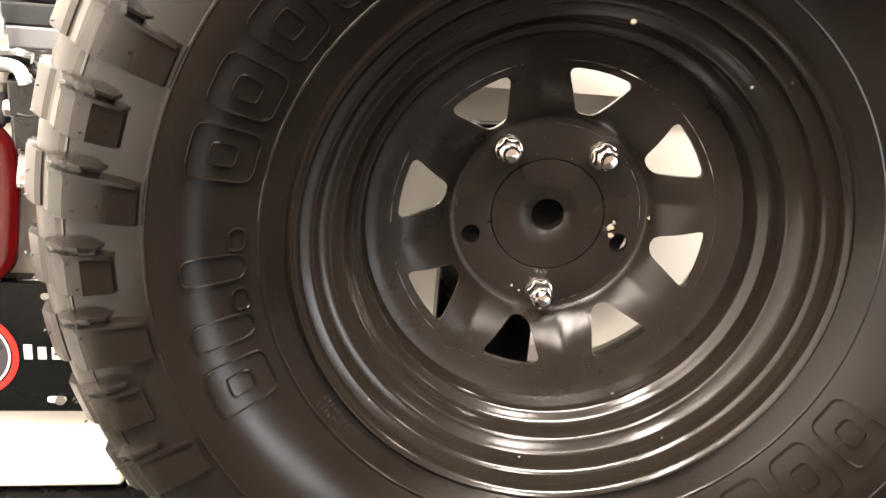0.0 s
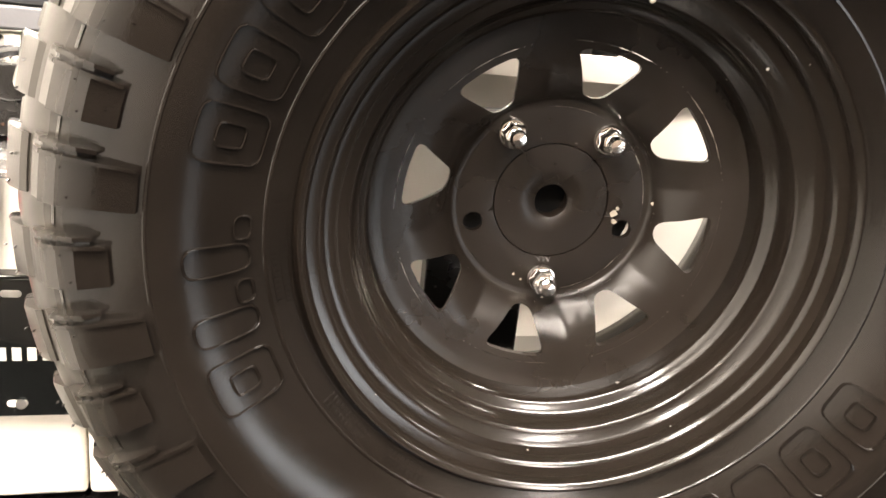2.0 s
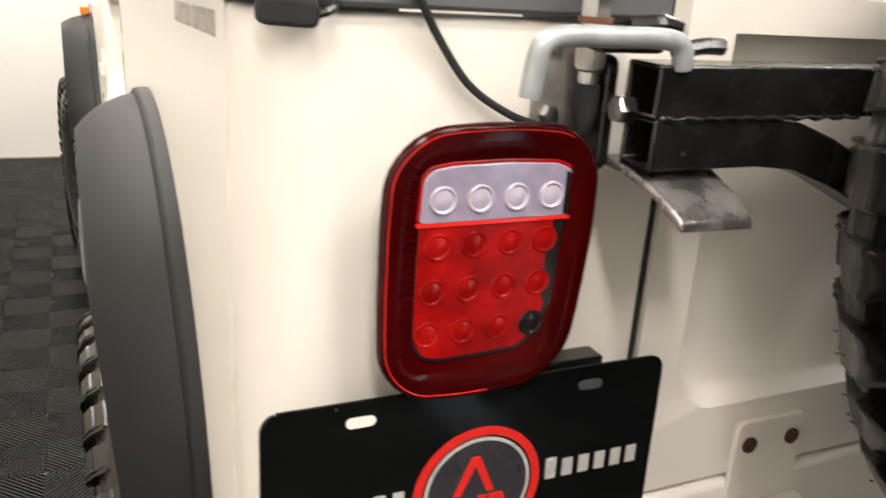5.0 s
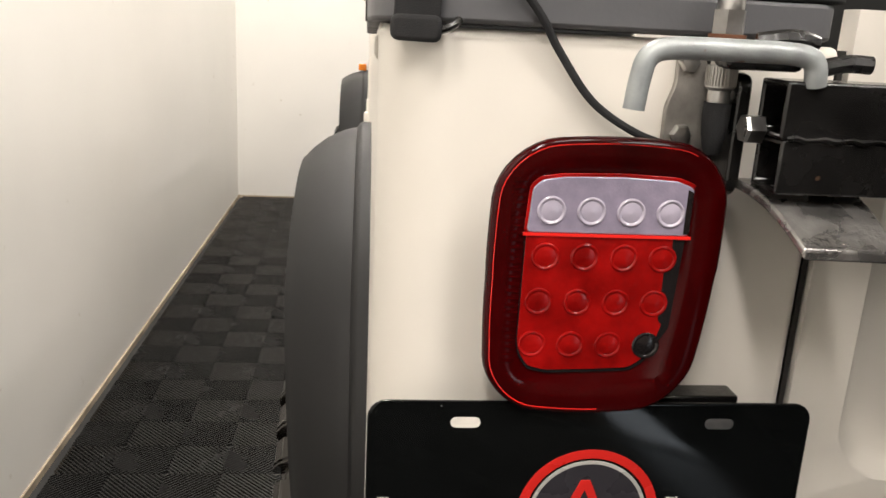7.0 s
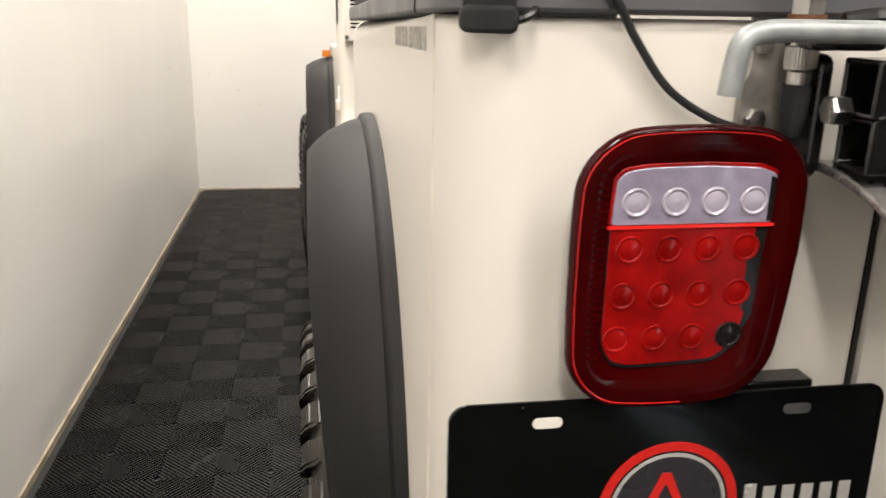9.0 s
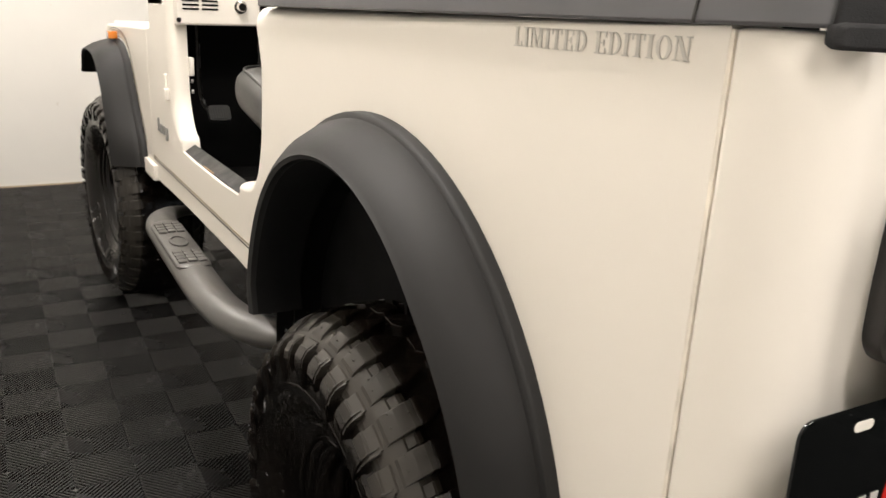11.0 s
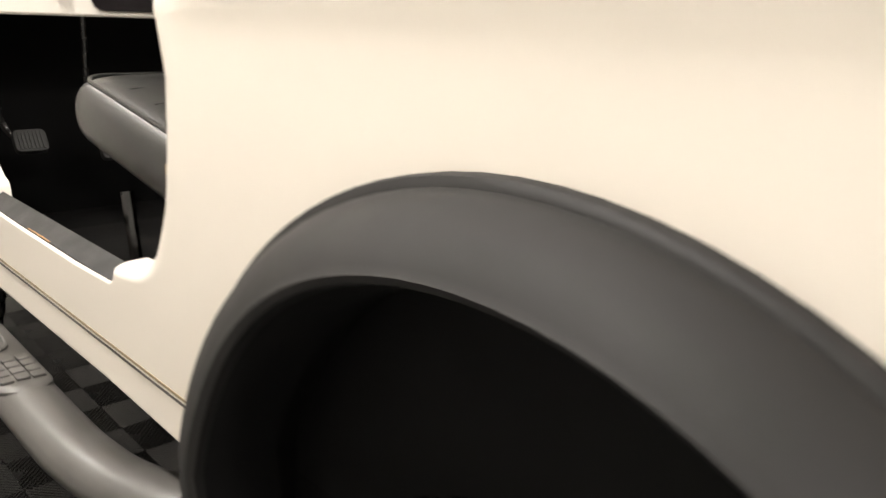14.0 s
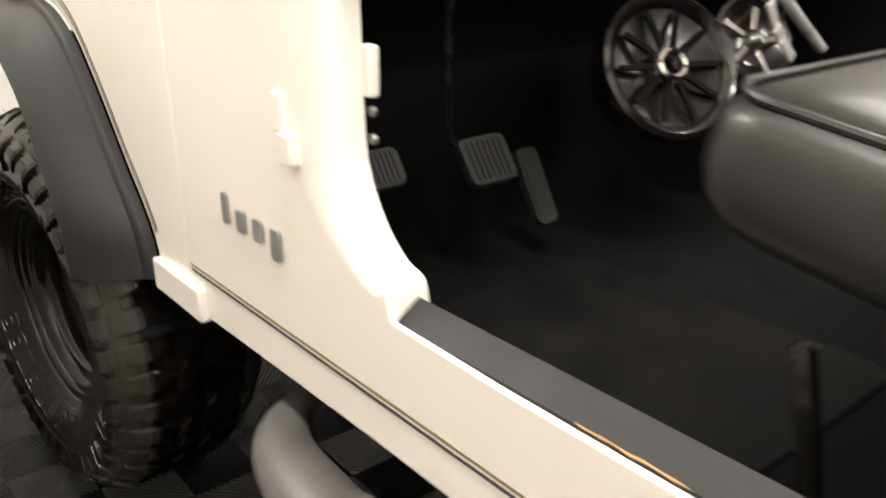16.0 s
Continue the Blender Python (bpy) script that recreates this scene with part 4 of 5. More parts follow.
# fine ribs in the border
bm = bmesh.new()
for k in range(26):
    z = 0.062 - k * 0.0052
    box(bm, (-0.0635, -0.0456, z), (-0.0545, -0.0450, z + 0.0022))
part("lens_rib_field", bm, LENSDARK, lamp)
bm = bmesh.new()
shape = rounded([(-0.054, 0.0270), (0.047, 0.0270), (0.047, 0.0095), (0.0435, 0.0095), (0.0435, -0.035), (0.0465, -0.037), (0.0415, -0.055), (0.034, -0.065), (0.026, -0.0705), (0.0, -0.072), (-0.034, -0.073), (-0.046, -0.070), (-0.052, -0.061), (-0.0545, -0.052)], 0.003, 2)
slab(bm, [(u + 0.001, v + 0.0) for u, v in shape], -0.0464, -0.0446, "y")
part("red_lens", bm, LENSRED, lamp, "bright red lens", bevel=0.0006)
# black plate that draws the shadow line round the red lens's lower edge
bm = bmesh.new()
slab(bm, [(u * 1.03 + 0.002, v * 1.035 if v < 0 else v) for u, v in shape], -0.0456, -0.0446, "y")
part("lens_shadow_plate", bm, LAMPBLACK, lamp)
bm = bmesh.new()
shape = rounded([(-0.053, 0.0275), (0.058, 0.0275), (0.058, 0.061), (0.046, 0.0655), (0.01, 0.067), (-0.03, 0.066), (-0.045, 0.0635), (-0.051, 0.058)], 0.003, 3)
slab(bm, [(u * 1.035, 0.0275 + (v - 0.0275) * 1.06) for u, v in shape], -0.0459, -0.0446, "y")
part("lens_frame", bm, LENSRED, lamp, "bright red frame of the clear lens", bevel=0.0005)
bm = bmesh.new()
slab(bm, shape, -0.0472, -0.0446, "y")
part("clear_lens", bm, LENSCLEAR, lamp, "clear mauve-tinted lens", bevel=0.0008)
bm = bmesh.new()
box(bm, (-0.0555, -0.0476, 0.0252), (0.0595, -0.0446, 0.0275))
part("lens_divider", bm, LENSEDGE, lamp)
bm = bmesh.new()
box(bm, (0.0582, -0.0474, 0.0275), (0.0594, -0.0446, 0.062))
part("lens_edge", bm, LENSDARK, lamp)
bm = bmesh.new()
slab(bm, [(0.0538, 0.029), (0.0575, 0.029), (0.0575, 0.058), (0.0538, 0.06)], -0.0475, -0.0470, "y")
slab(bm, [(0.0485, 0.024), (0.0565, 0.024), (0.053, -0.04), (0.040, -0.062), (0.0445, -0.035), (0.0445, 0.0095), (0.0485, 0.0095)], -0.0458, -0.0446, "y")
part("dark_gap", bm, LAMPBLACK, lamp)
for row, (z, xo) in enumerate(((0.0430, 0.0), (0.0105, -0.0012), (-0.0220, -0.0035), (-0.0535, -0.0055))):
    for col in range(4):
        cx = -0.0375 + 0.0270 * col + xo
        y0 = -0.0472 if row == 0 else -0.0464
        bm = bmesh.new()
        prof = [(0.0001, y0 - 0.0016), (0.005, y0 - 0.0012), (0.0072, y0 - 0.0003), (0.0079, y0 - 0.0012), (0.0088, y0 - 0.0016), (0.0096, y0 - 0.001), (0.0100, y0 + 0.0003)]
        lathe(bm, [(a, y0 + (b - y0) * (0.9 if row == 0 else 0.55)) for a, b in prof], 28, "y", (cx, 0, z))
        mt = CLEARRING if row == 0 else (LAMPBLACK if (row, col) == (3, 3) else LENSRED)
        part("led_lens", bm, mt, lamp, "", True)

# number plate, blank of any registration, with a round emblem
plate = empty("dealer_plate", car, (-0.5965, -0.120, 0.917))
plate.rotation_euler = (radians(-1.0), 0, radians(-0.3))
tagged(plate, "black dealer plate with a round red emblem")
PW, PH = 0.326, 0.163
bm = bmesh.new()
outl = rrect(PW, PH, 0.013, 5)
rings(bm, [[(u, 0.0012, v) for u, v in outl], [(u, -0.0004, v) for u, v in outl], [(u * 0.997, -0.0009, v * 0.995) for u, v in outl]], True, True)
part("plate_sheet", bm, PLATEBLACK, plate, "glossy black plate", True, angle=40)
for sx in (-0.0935, 0.0935):
    for sz in (0.0655, -0.0655):
        bm = bmesh.new()
        slab(bm, [(sx + u, sz + v) for u, v in rrect(0.0215, 0.0082, 0.004, 5)], -0.0014, -0.0008, "y")
        part("slot", bm, CREAM if sx < 0 or sz < 0 else ZINC, plate)
bm = bmesh.new()
disc(bm, 0.0058, -0.0014, 18, "y", (0.0975, 0, -0.0655), -0.003, 0.001)
part("bolt", bm, ZINC, plate, smooth=True)


def ring_flat(ro, ri, y, mt, name, c=(0.0015, -0.009)):
    bm = bmesh.new()
    lathe(bm, [(ro, y + 0.0006), (ro, y), (max(ri, 1e-4), y), (max(ri, 1e-4), y + 0.0006)], 64, "y", (c[0], 0, c[1]))
    part(name, bm, mt, plate)


EMB = surf("emblem_dark", (0.03, 0.028, 0.033), 0.3, var=0.05, bump=0, coat=0.5)
ring_flat(0.0535, 0.0465, -0.0016, REDPAINT, "emblem_ring")
ring_flat(0.0445, 0.0418, -0.0016, SILVER, "emblem_line")
ring_flat(0.0416, 0.0, -0.0014, EMB, "emblem_field")
# plain red shapes in the emblem
for pts in ([(-0.006, 0.026), (0.001, 0.026), (0.015, -0.006), (0.0085, -0.006), (-0.0025, 0.018), (-0.0135, -0.006), (-0.020, -0.006)], [(0.0015, -0.009), (0.0085, -0.009), (0.0085, -0.034), (0.0015, -0.034)], [(0.0105, -0.009), (0.022, -0.009), (0.025, -0.0145), (0.022, -0.020), (0.0105, -0.020)]):
    bm = bmesh.new()
    slab(bm, [(u + 0.0005, v - 0.006) for u, v in pts], -0.0021, -0.0013, "y")
    part("emblem_shape", bm, REDPAINT, plate)
for x0, x1, n in ((-0.1575, -0.056, 7), (0.0575, 0.1495, 6)):
    step = (x1 - x0) / n
    for k in range(n):
        bm = bmesh.new()
        h = 0.0185 if k == 0 else 0.0155
        u0, u1 = x0 + step * k + 0.0030, x0 + step * (k + 1) - 0.0030
        box(bm, (u0, -0.0017, -0.0130), (u1, -0.0010, -0.0130 + h))
        part("bar", bm, SILVER, plate, "silver bar")
bm = bmesh.new()
box(bm, (-0.56, YR - 0.021, 0.985), (-0.485, YR, 0.999))
part("plate_bracket", bm, BLACKSTEEL, car, "black plate bracket", bevel=0.002)

# tyre carrier arm: two welded square tubes with open ends
carrier = empty("tyre_carrier", car)
tagged(carrier, "black welded steel swing-out tyre carrier")


def square_tube(name, path, s, wall=0.0035, open_end=True):
    bm = bmesh.new()
    loops_o, loops_i = [], []
    for (x, y, z) in path:
        loops_o.append([(x, y + a * s / 2, z + b * s / 2) for a, b in ((-1, -1), (1, -1), (1, 1), (-1, 1))])
        loops_i.append([(x, y + a * (s / 2 - wall), z + b * (s / 2 - wall)) for a, b in ((-1, -1), (1, -1), (1, 1), (-1, 1))])
    rings(bm, list(reversed(loops_i)) + loops_o + [loops_i[-1]])
    return part(name, bm, BLACKSTEEL, carrier, "black painted square tube", bevel=0.002)


square_tube("upper_tube", [(-0.516, -0.148, 1.2145), (-0.1, -0.148, 1.2155)], 0.035)
square_tube("lower_tube", [(-0.514, -0.148, 1.1800), (-0.42, -0.148, 1.1800), (-0.385, -0.148, 1.1765), (-0.345, -0.148, 1.163), (-0.25, -0.148, 1.12)], 0.034)
bm = bmesh.new()
box(bm, (-0.045, -0.19, 1.11), (0.055, -0.165, 1.222))
part("mount_plate", bm, BLACKSTEEL, carrier, bevel=0.003)
bm = bmesh.new()
box(bm, (-0.068, -0.19, 0.84), (0.048, -0.165, 1.1095))
part("mount_leg", bm, BLACKSTEEL, carrier, bevel=0.003)
bm = bmesh.new()
lathe(bm, [(0.0001, -0.289), (0.066, -0.289), (0.045, -0.18)], 40, "y", (-0.004, 0, 1.176))
part("mount_hub", bm, DARKINT, carrier, smooth=True, angle=40)
bm = bmesh.new()
weld = [(-0.512 + 0.006 * k, -0.1655, 1.1975 + 0.0008 * math.sin(k * 2.1)) for k in range(31)]
tube(bm, weld, [0.0017 + 0.0005 * math.sin(k * 1.7) for k in range(31)], 6)
part("weld_bead", bm, BLACKSTEEL, carrier, smooth=True)
# curved tongue under the arm
bm = bmesh.new()
lo, hi = [], []
for k in range(9):
    t = k / 8
    y = -0.118 - 0.076 * t
    z = 1.165 - 0.002 * t - 0.027 * t * t
    w0, w1 = -0.521 + 0.016 * t, -0.445
    lo.append([(w0, y, z), (w1, y, z - 0.001), (w1, y - 0.001, z - 0.0075), (w0, y - 0.001, z - 0.0065)])
rings(bm, lo, True, True)
part("tongue", bm, surf("worn_black_steel", (0.26, 0.25, 0.24), 0.26, 0.8, var=0.35, scale=45, bump=0.4, bscale=260, rvar=0.15), carrier, "curved black steel guide tongue", bevel=0.0015)
bm = bmesh.new()
slab(bm, rounded([(-0.087, 1.150), (-0.119, 1.152), (-0.127, 1.16), (-0.127, 1.232), (-0.087, 1.236)], 0.008, 3), -0.5285, -0.5195, "x")
part("end_plate", bm, BLACKSTEEL, carrier, "black latch side plate", bevel=0.0015)
bm = bmesh.new()
lathe(bm, [(0.0001, -0.5285), (0.0085, -0.5285), (0.0095, -0.5265), (0.0095, -0.5165), (0.0001, -0.5165)], 6, "x", (0, -0.139, 1.200))
part("bolt", bm, ZINC, carrier)
# locking rod
bm = bmesh.new()
tube(bm, spline([(-0.6095, -0.166, 1.2115), (-0.6075, -0.166, 1.230), (-0.6035, -0.166, 1.2425), (-0.590, -0.166, 1.2475), (-0.55, -0.166, 1.248), (-0.515, -0.166, 1.2475), (-0.503, -0.166, 1.243), (-0.499, -0.164, 1.230)], 5), 0.0066, 14)
part("locking_rod", bm, RODGREY, carrier, "bent grey steel locking rod", True)
bm = bmesh.new()
tube(bm, spline([(-0.53, -0.145, 1.253), (-0.51, -0.15, 1.256), (-0.495, -0.15, 1.253)], 4), 0.006, 8)
tube(bm, spline([(-0.495, -0.15, 1.238), (-0.475, -0.152, 1.243), (-0.460, -0.155, 1.243)], 4), 0.0055, 8)
part("latch_lever", bm, BLACKSTEEL, carrier, "black latch lever", True)
bm = bmesh.new()
box(bm, (-0.545, -0.142, 1.236), (-0.495, -0.105, 1.252))
part("latch_body", bm, BLACKSTEEL, carrier, bevel=0.004)
# bracket on the body for the aerial
bracket = empty("aerial_bracket", car)
bm = bmesh.new()
slab(bm, rounded([(-0.563, 1.178), (-0.523, 1.178), (-0.523, 1.248), (-0.558, 1.248), (-0.558, 1.222), (-0.563, 1.208)], 0.004, 3), YR - 0.006, YR - 0.0005, "y")
part("bracket_plate", bm, surf("dull_zinc", (0.36, 0.34, 0.31), 0.42, 0.55, var=0.25, scale=60, bump=0.15, bscale=400), bracket, "bare metal bracket plate", bevel=0.001)
for bz in (1.189, 1.238):
    bm = bmesh.new()
    lathe(bm, [(0.0001, YR - 0.0115), (0.006, YR - 0.0112), (0.0075, YR - 0.009), (0.0075, YR - 0.006)], 6, "y", (-0.551, 0, bz))
    part("screw", bm, ZINC, bracket)
AX, AY = -0.5375, -0.118
for nm, prof, n, mt in (("mast_foot", [(0.0001, 1.44), (0.0048, 1.44), (0.0060, 1.29), (0.0085, 1.286), (0.0085, 1.272), (0.0060, 1.270)], 20, ZINC), ("hex_nut", [(0.0001, 1.272), (0.0105, 1.272), (0.0105, 1.257), (0.0001, 1.257)], 6, ZINC),
                        ("washer", [(0.0001, 1.257), (0.0118, 1.257), (0.0118, 1.253), (0.0001, 1.253)], 24, RUST), ("connector", [(0.008, 1.254), (0.008, 1.238), (0.0094, 1.237), (0.0094, 1.2235), (0.0085, 1.2225), (0.0072, 1.2215), (0.0072, 1.213)], 28, ZINC),
                        ("boot", [(0.0088, 1.214), (0.0090, 1.205), (0.0080, 1.193), (0.0062, 1.184), (0.0050, 1.180), (0.0001, 1.180)], 20, BLACKCLOTH)):
    bm = bmesh.new()
    lathe(bm, prof, n, "z", (AX, AY, 0))
    part(nm, bm, mt, bracket, smooth=n > 6, angle=40)
bm = bmesh.new()
for k in range(30):
    a = 2 * math.pi * k / 30
    c, s = math.cos(a), math.sin(a)
    box(bm, (AX + 0.0094 * c - 0.0005, AY + 0.0094 * s - 0.0005, 1.2245), (AX + 0.0094 * c + 0.0005, AY + 0.0094 * s + 0.0005, 1.2365))
tagged(part("knurling", bm, ZINC, bracket), kind="stuff")
bm = bmesh.new()
tube(bm, spline([(AX, AY, 1.182), (-0.543, -0.114, 1.176), (-0.559, -0.106, 1.1815), (-0.585, -0.098, 1.190), (-0.615, -0.095, 1.209), (-0.640, -0.096, 1.240), (-0.655, -0.100, 1.262), (-0.675, -0.104, 1.285)], 7), 0.0028, 10)
part("aerial_cable", bm, BLACKCLOTH, car, "thin black coaxial cable", True)
# strap that wraps the corner below the soft top
strap = empty("soft_top_strap", car)


def strap_bend(bm):
    """Turn the strap round the rounded corner of the tub."""
    for v in bm.verts:
        v.co.y += 0.75 * max(0.0, -0.72 - v.co.x)


bm = bmesh.new()
slab(bm, rounded([(-0.750, 1.252), (-0.721, 1.250), (-0.717, 1.33), (-0.746, 1.33)], 0.003, 2), YR - 0.016, YR - 0.012, "y")
strap_bend(bm)
part("webbing", bm, BLACKCLOTH, strap, "black webbing", bevel=0.001)
bm = bmesh.new()
slab(bm, [(-0.7355 + u, 1.2505 + v) for u, v in rrect(0.032, 0.017, 0.005, 3)], YR - 0.021, YR - 0.009, "y")
strap_bend(bm)
part("loop", bm, BLACKCLOTH, strap, "folded webbing loop", bevel=0.003)
bm = bmesh.new()
tube(bm, spline([(-0.720, YR - 0.016, 1.250), (-0.713, YR - 0.018, 1.253), (-0.708, YR - 0.014, 1.257)], 4), 0.0028, 8)
part("hook", bm, BLACKSTEEL, strap, "black steel hook", True)
# tailgate edge hinge seam and a screw on the side
bm = bmesh.new()
box(bm, (-0.4392, YR + 0.004, 0.84), (-0.4352, YR + 0.02, 1.25))
part("gate_gap", bm, GASKET, car)
bm = bmesh.new()
box(bm, (BX + 0.0003, -0.0075, 0.63), (BX + 0.02, -0.0034, 1.25))
part("corner_seam", bm, surf("old_sealant", (0.72, 0.665, 0.58), 0.7, var=0.25, scale=20), car)

# decal and badge on the side
def serif_word(bm, body, height, width):
    """Condensed capitals with slab serifs, drawn from stems, hairlines and bowls in the xy plane."""
    st, th, sf = 0.15, 0.055, 0.075
    wide = {"L": 0.50, "I": 0.30, "M": 0.80, "T": 0.56, "E": 0.54, "D": 0.60, "O": 0.62, "N": 0.66, " ": 0.26}

    def quad(*pts):
        bm.faces.new([bm.verts.new((px, py, 0)) for px, py in pts])

    def bar(x0, y0, x1, y1):
        quad((x0, y0), (x1, y0), (x1, y1), (x0, y1))

    def stem(x, w):
        bar(x, th, x + w, 1 - th)
        for y in (0, 1 - th):
            bar(x - sf, y, x + w + sf, y + th)

    def bowl(cx, rx, ri, ry, a0, a1):
        n = 20
        ring = [((cx + r * math.cos(a), 0.5 + q * math.sin(a))) for r, q in ((rx, 0.5), (ri, ry)) for a in [radians(a0 + (a1 - a0) * k / n) for k in range(n + 1)]]
        for k in range(n):
            quad(ring[k], ring[k + 1], ring[n + 2 + k], ring[n + 1 + k])

    x = 0.0
    for ch in body:
        w = wide[ch]
        if ch in "LIED":
            stem(x + sf, st)
        if ch == "L":
            bar(x + st + 2 * sf, 0, x + w, th)
            bar(x + w - th, th, x + w, 0.28)
        elif ch == "E":
            for y, q in ((0, w), (0.47, w - 0.10), (1 - th, w)):
                bar(x + sf + st, y, x + q, y + th)
            bar(x + w - th, th, x + w, 0.27)
            bar(x + w - th, 0.74, x + w, 1 - th)
            bar(x + w - 0.10 - th, 0.36, x + w - 0.10, 0.64)
        elif ch == "D":
            bowl(x + sf + st, w - sf - st, w - sf - 2 * st + 0.02, 0.5 - th, -90, 90)
        elif ch == "O":
            bowl(x + w / 2, w / 2, w / 2 - st, 0.5 - th, 0, 360)
        elif ch == "T":
            stem(x + w / 2 - st / 2, st)
            bar(x, 1 - th, x + w, 1)
            for q in (x, x + w - th):
                bar(q, 0.73, q + th, 1 - th)
        elif ch == "N":
            stem(x + sf, th)
            stem(x + w - sf - th, th)
            quad((x + sf, 1), (x + sf + st, 1), (x + w - sf, 0), (x + w - sf - st, 0))
        elif ch == "M":
            stem(x + sf, th)
            stem(x + w - sf - st, st)
            quad((x + sf, 1), (x + sf + st, 1), (x + w / 2 + st / 2, 0.05), (x + w / 2 - st / 4, 0.05))
            quad((x + w / 2, 0.05), (x + w / 2 + th, 0.05), (x + w - sf - st + th, 1), (x + w - sf - st, 1))
        x += w + 0.085
    for v in bm.verts:
        v.co = (v.co.x * width / (x - 0.085), v.co.y * height, 0)
    bmesh.ops.recalc_face_normals(bm, faces=bm.faces[:])
    bmesh.ops.solidify(bm, geom=bm.faces[:], thickness=0.0005)


bt = bmesh.new()
serif_word(bt, "LIMITED EDITION", 0.0185, 0.238)
for v in bt.verts:
    v.co = (BX - 0.0007 - abs(v.co.z), 0.2685 - v.co.x, 1.2245 + v.co.y)
part("decal", bt, DECAL, car, "grey LIMITED EDITION lettering", rake=True)
badge = empty("body_badge", car)
tagged(badge, "grey raised badge on the cowl side")
for k, (y0, w, lo, hi) in enumerate(((2.352, 0.034, 0.846, 0.894), (2.308, 0.036, 0.846, 0.879), (2.262, 0.036, 0.846, 0.879), (2.216, 0.036, 0.834, 0.879))):
    bm = bmesh.new()
    slab(bm, [(y0 - w / 2 + u, (lo + hi) / 2 + v) for u, v in rrect(w * (0.4 if k == 0 else 0.62), (hi - lo) * 0.9, 0.006, 4)], BX - 0.005, BX, "x")
    part("badge_shape", bm, BADGE, badge, rake=True)
# door hinge halves left on the pillar
for z0, z1, y0, y1, th in ((1.00, 1.045, 2.158, 2.183, 0.006), (0.968, 1.004, 2.132, 2.160, 0.013)):
    bm = bmesh.new()
    box(bm, (BX - th, y0, z0), (BX + 0.003, y1, z1))
    part("hinge_leaf", bm, CREAM, car, "cream door hinge leaf", bevel=0.003, rake=True)
for z in (1.0, 1.03):
    bm = bmesh.new()
    disc(bm, 0.006, BX + 0.055, 12, "x", (0, 2.077, z), 0.006, 0.001)
    part("bolt", bm, ZINC, car, smooth=True, rake=True)
bm = bmesh.new()
box(bm, (-0.7065, 2.07, 1.045), (-0.692, 2.09, 1.10))
part("latch_strip", bm, CREAM, car, bevel=0.004, rake=True)
bm = bmesh.new()
tube(bm, spline([(-0.78, 2.405, 1.37), (-0.80, 2.43, 1.35), (-0.79, 2.45, 1.325), (-0.765, 2.44, 1.31)], 4), 0.009, 10)
part("windscreen_latch", bm, CHROME, car, "chrome latch on the cowl", True)

# ---- seat, pedals, cabin ----


def cushion(bm, x0, x1, y0, y1, z0, z1, crown, bulge=0.012, n=14):
    """A soft box with crowned top, rounded edges and full sides."""
    loops = []
    for k in range(n + 1):
        t = k / n
        zz = z0 + (z1 - z0) * t
        e = 1 - abs(2 * t - 1) ** 6
        ins = 0.035 * (1 - e) - bulge * math.sin(math.pi * t)
        lp = [(u + (x0 + x1) / 2, v + (y0 + y1) / 2, zz) for u, v in rrect(x1 - x0 - 2 * ins, y1 - y0 - 2 * ins, 0.05, 5)]
        loops.append(lp)
    for s in (0.8, 0.6, 0.4, 0.2, 0.02):
        loops.append([((p[0] - (x0 + x1) / 2) * s + (x0 + x1) / 2, (p[1] - (y0 + y1) / 2) * s + (y0 + y1) / 2, z1 + crown * (1 - s * s)) for p in loops[n]])
    rings(bm, loops, True, True)


seat = empty("front_seat", car)
tagged(seat, "black vinyl bucket seat on steel legs")
bm = bmesh.new()
cushion(bm, -0.665, -0.19, 1.25, 1.702, 0.990, 1.112, 0.012)
for v in bm.verts:
    v.co.z -= 0.17 * (1.715 - v.co.y)
part("seat_cushion", bm, LEATHER, seat, "black vinyl seat cushion", True, rake=True, angle=60)
bm = bmesh.new()
pl = [(-0.4275 + u, 1.4825 + v, 1.1035 - 0.17 * (1.715 - 1.4825 - v)) for u, v in rrect(0.455, 0.432, 0.045, 6)]
tube(bm, pl + [pl[0]], 0.004, 8, False)
part("piping", bm, LEATHER, seat, "black piping", True, rake=True)
for qy in (1.39, 1.48, 1.57):
    bm = bmesh.new()
    line = [(-0.625 + 0.395 * k / 10, qy + 0.012 * math.sin(math.pi * k / 10), 1.1125 - 0.17 * (1.715 - qy) + 0.0095 * math.sin(math.pi * k / 10)) for k in range(11)]
    tube(bm, line, 0.0014, 6)
    part("seam", bm, LEATHER, seat, "stitched seam", True, rake=True)
bm = bmesh.new()
cushion(bm, -0.66, -0.195, 1.13, 1.29, 0.93, 1.5, 0.02)
part("backrest", bm, LEATHER, seat, "black vinyl backrest", True, rake=True, angle=60)
for x in (-0.62, -0.24):
    for y, lean in ((1.62, -0.05), (1.40, 0.05)):
        bm = bmesh.new()
        tube(bm, [(x, y, 0.91), (x, y + lean, 0.70)], 0.011, 8)
        part("leg", bm, BLACKSTEEL, seat, smooth=True, rake=True)
bm = bmesh.new()
box(bm, (-0.6795, 1.322, 0.993), (-0.6725, 1.334, 1.007))
part("tag", bm, TAG, seat, "small tan tag", rake=True)
copy_thing(seat, pose(0.86, 0, 0))
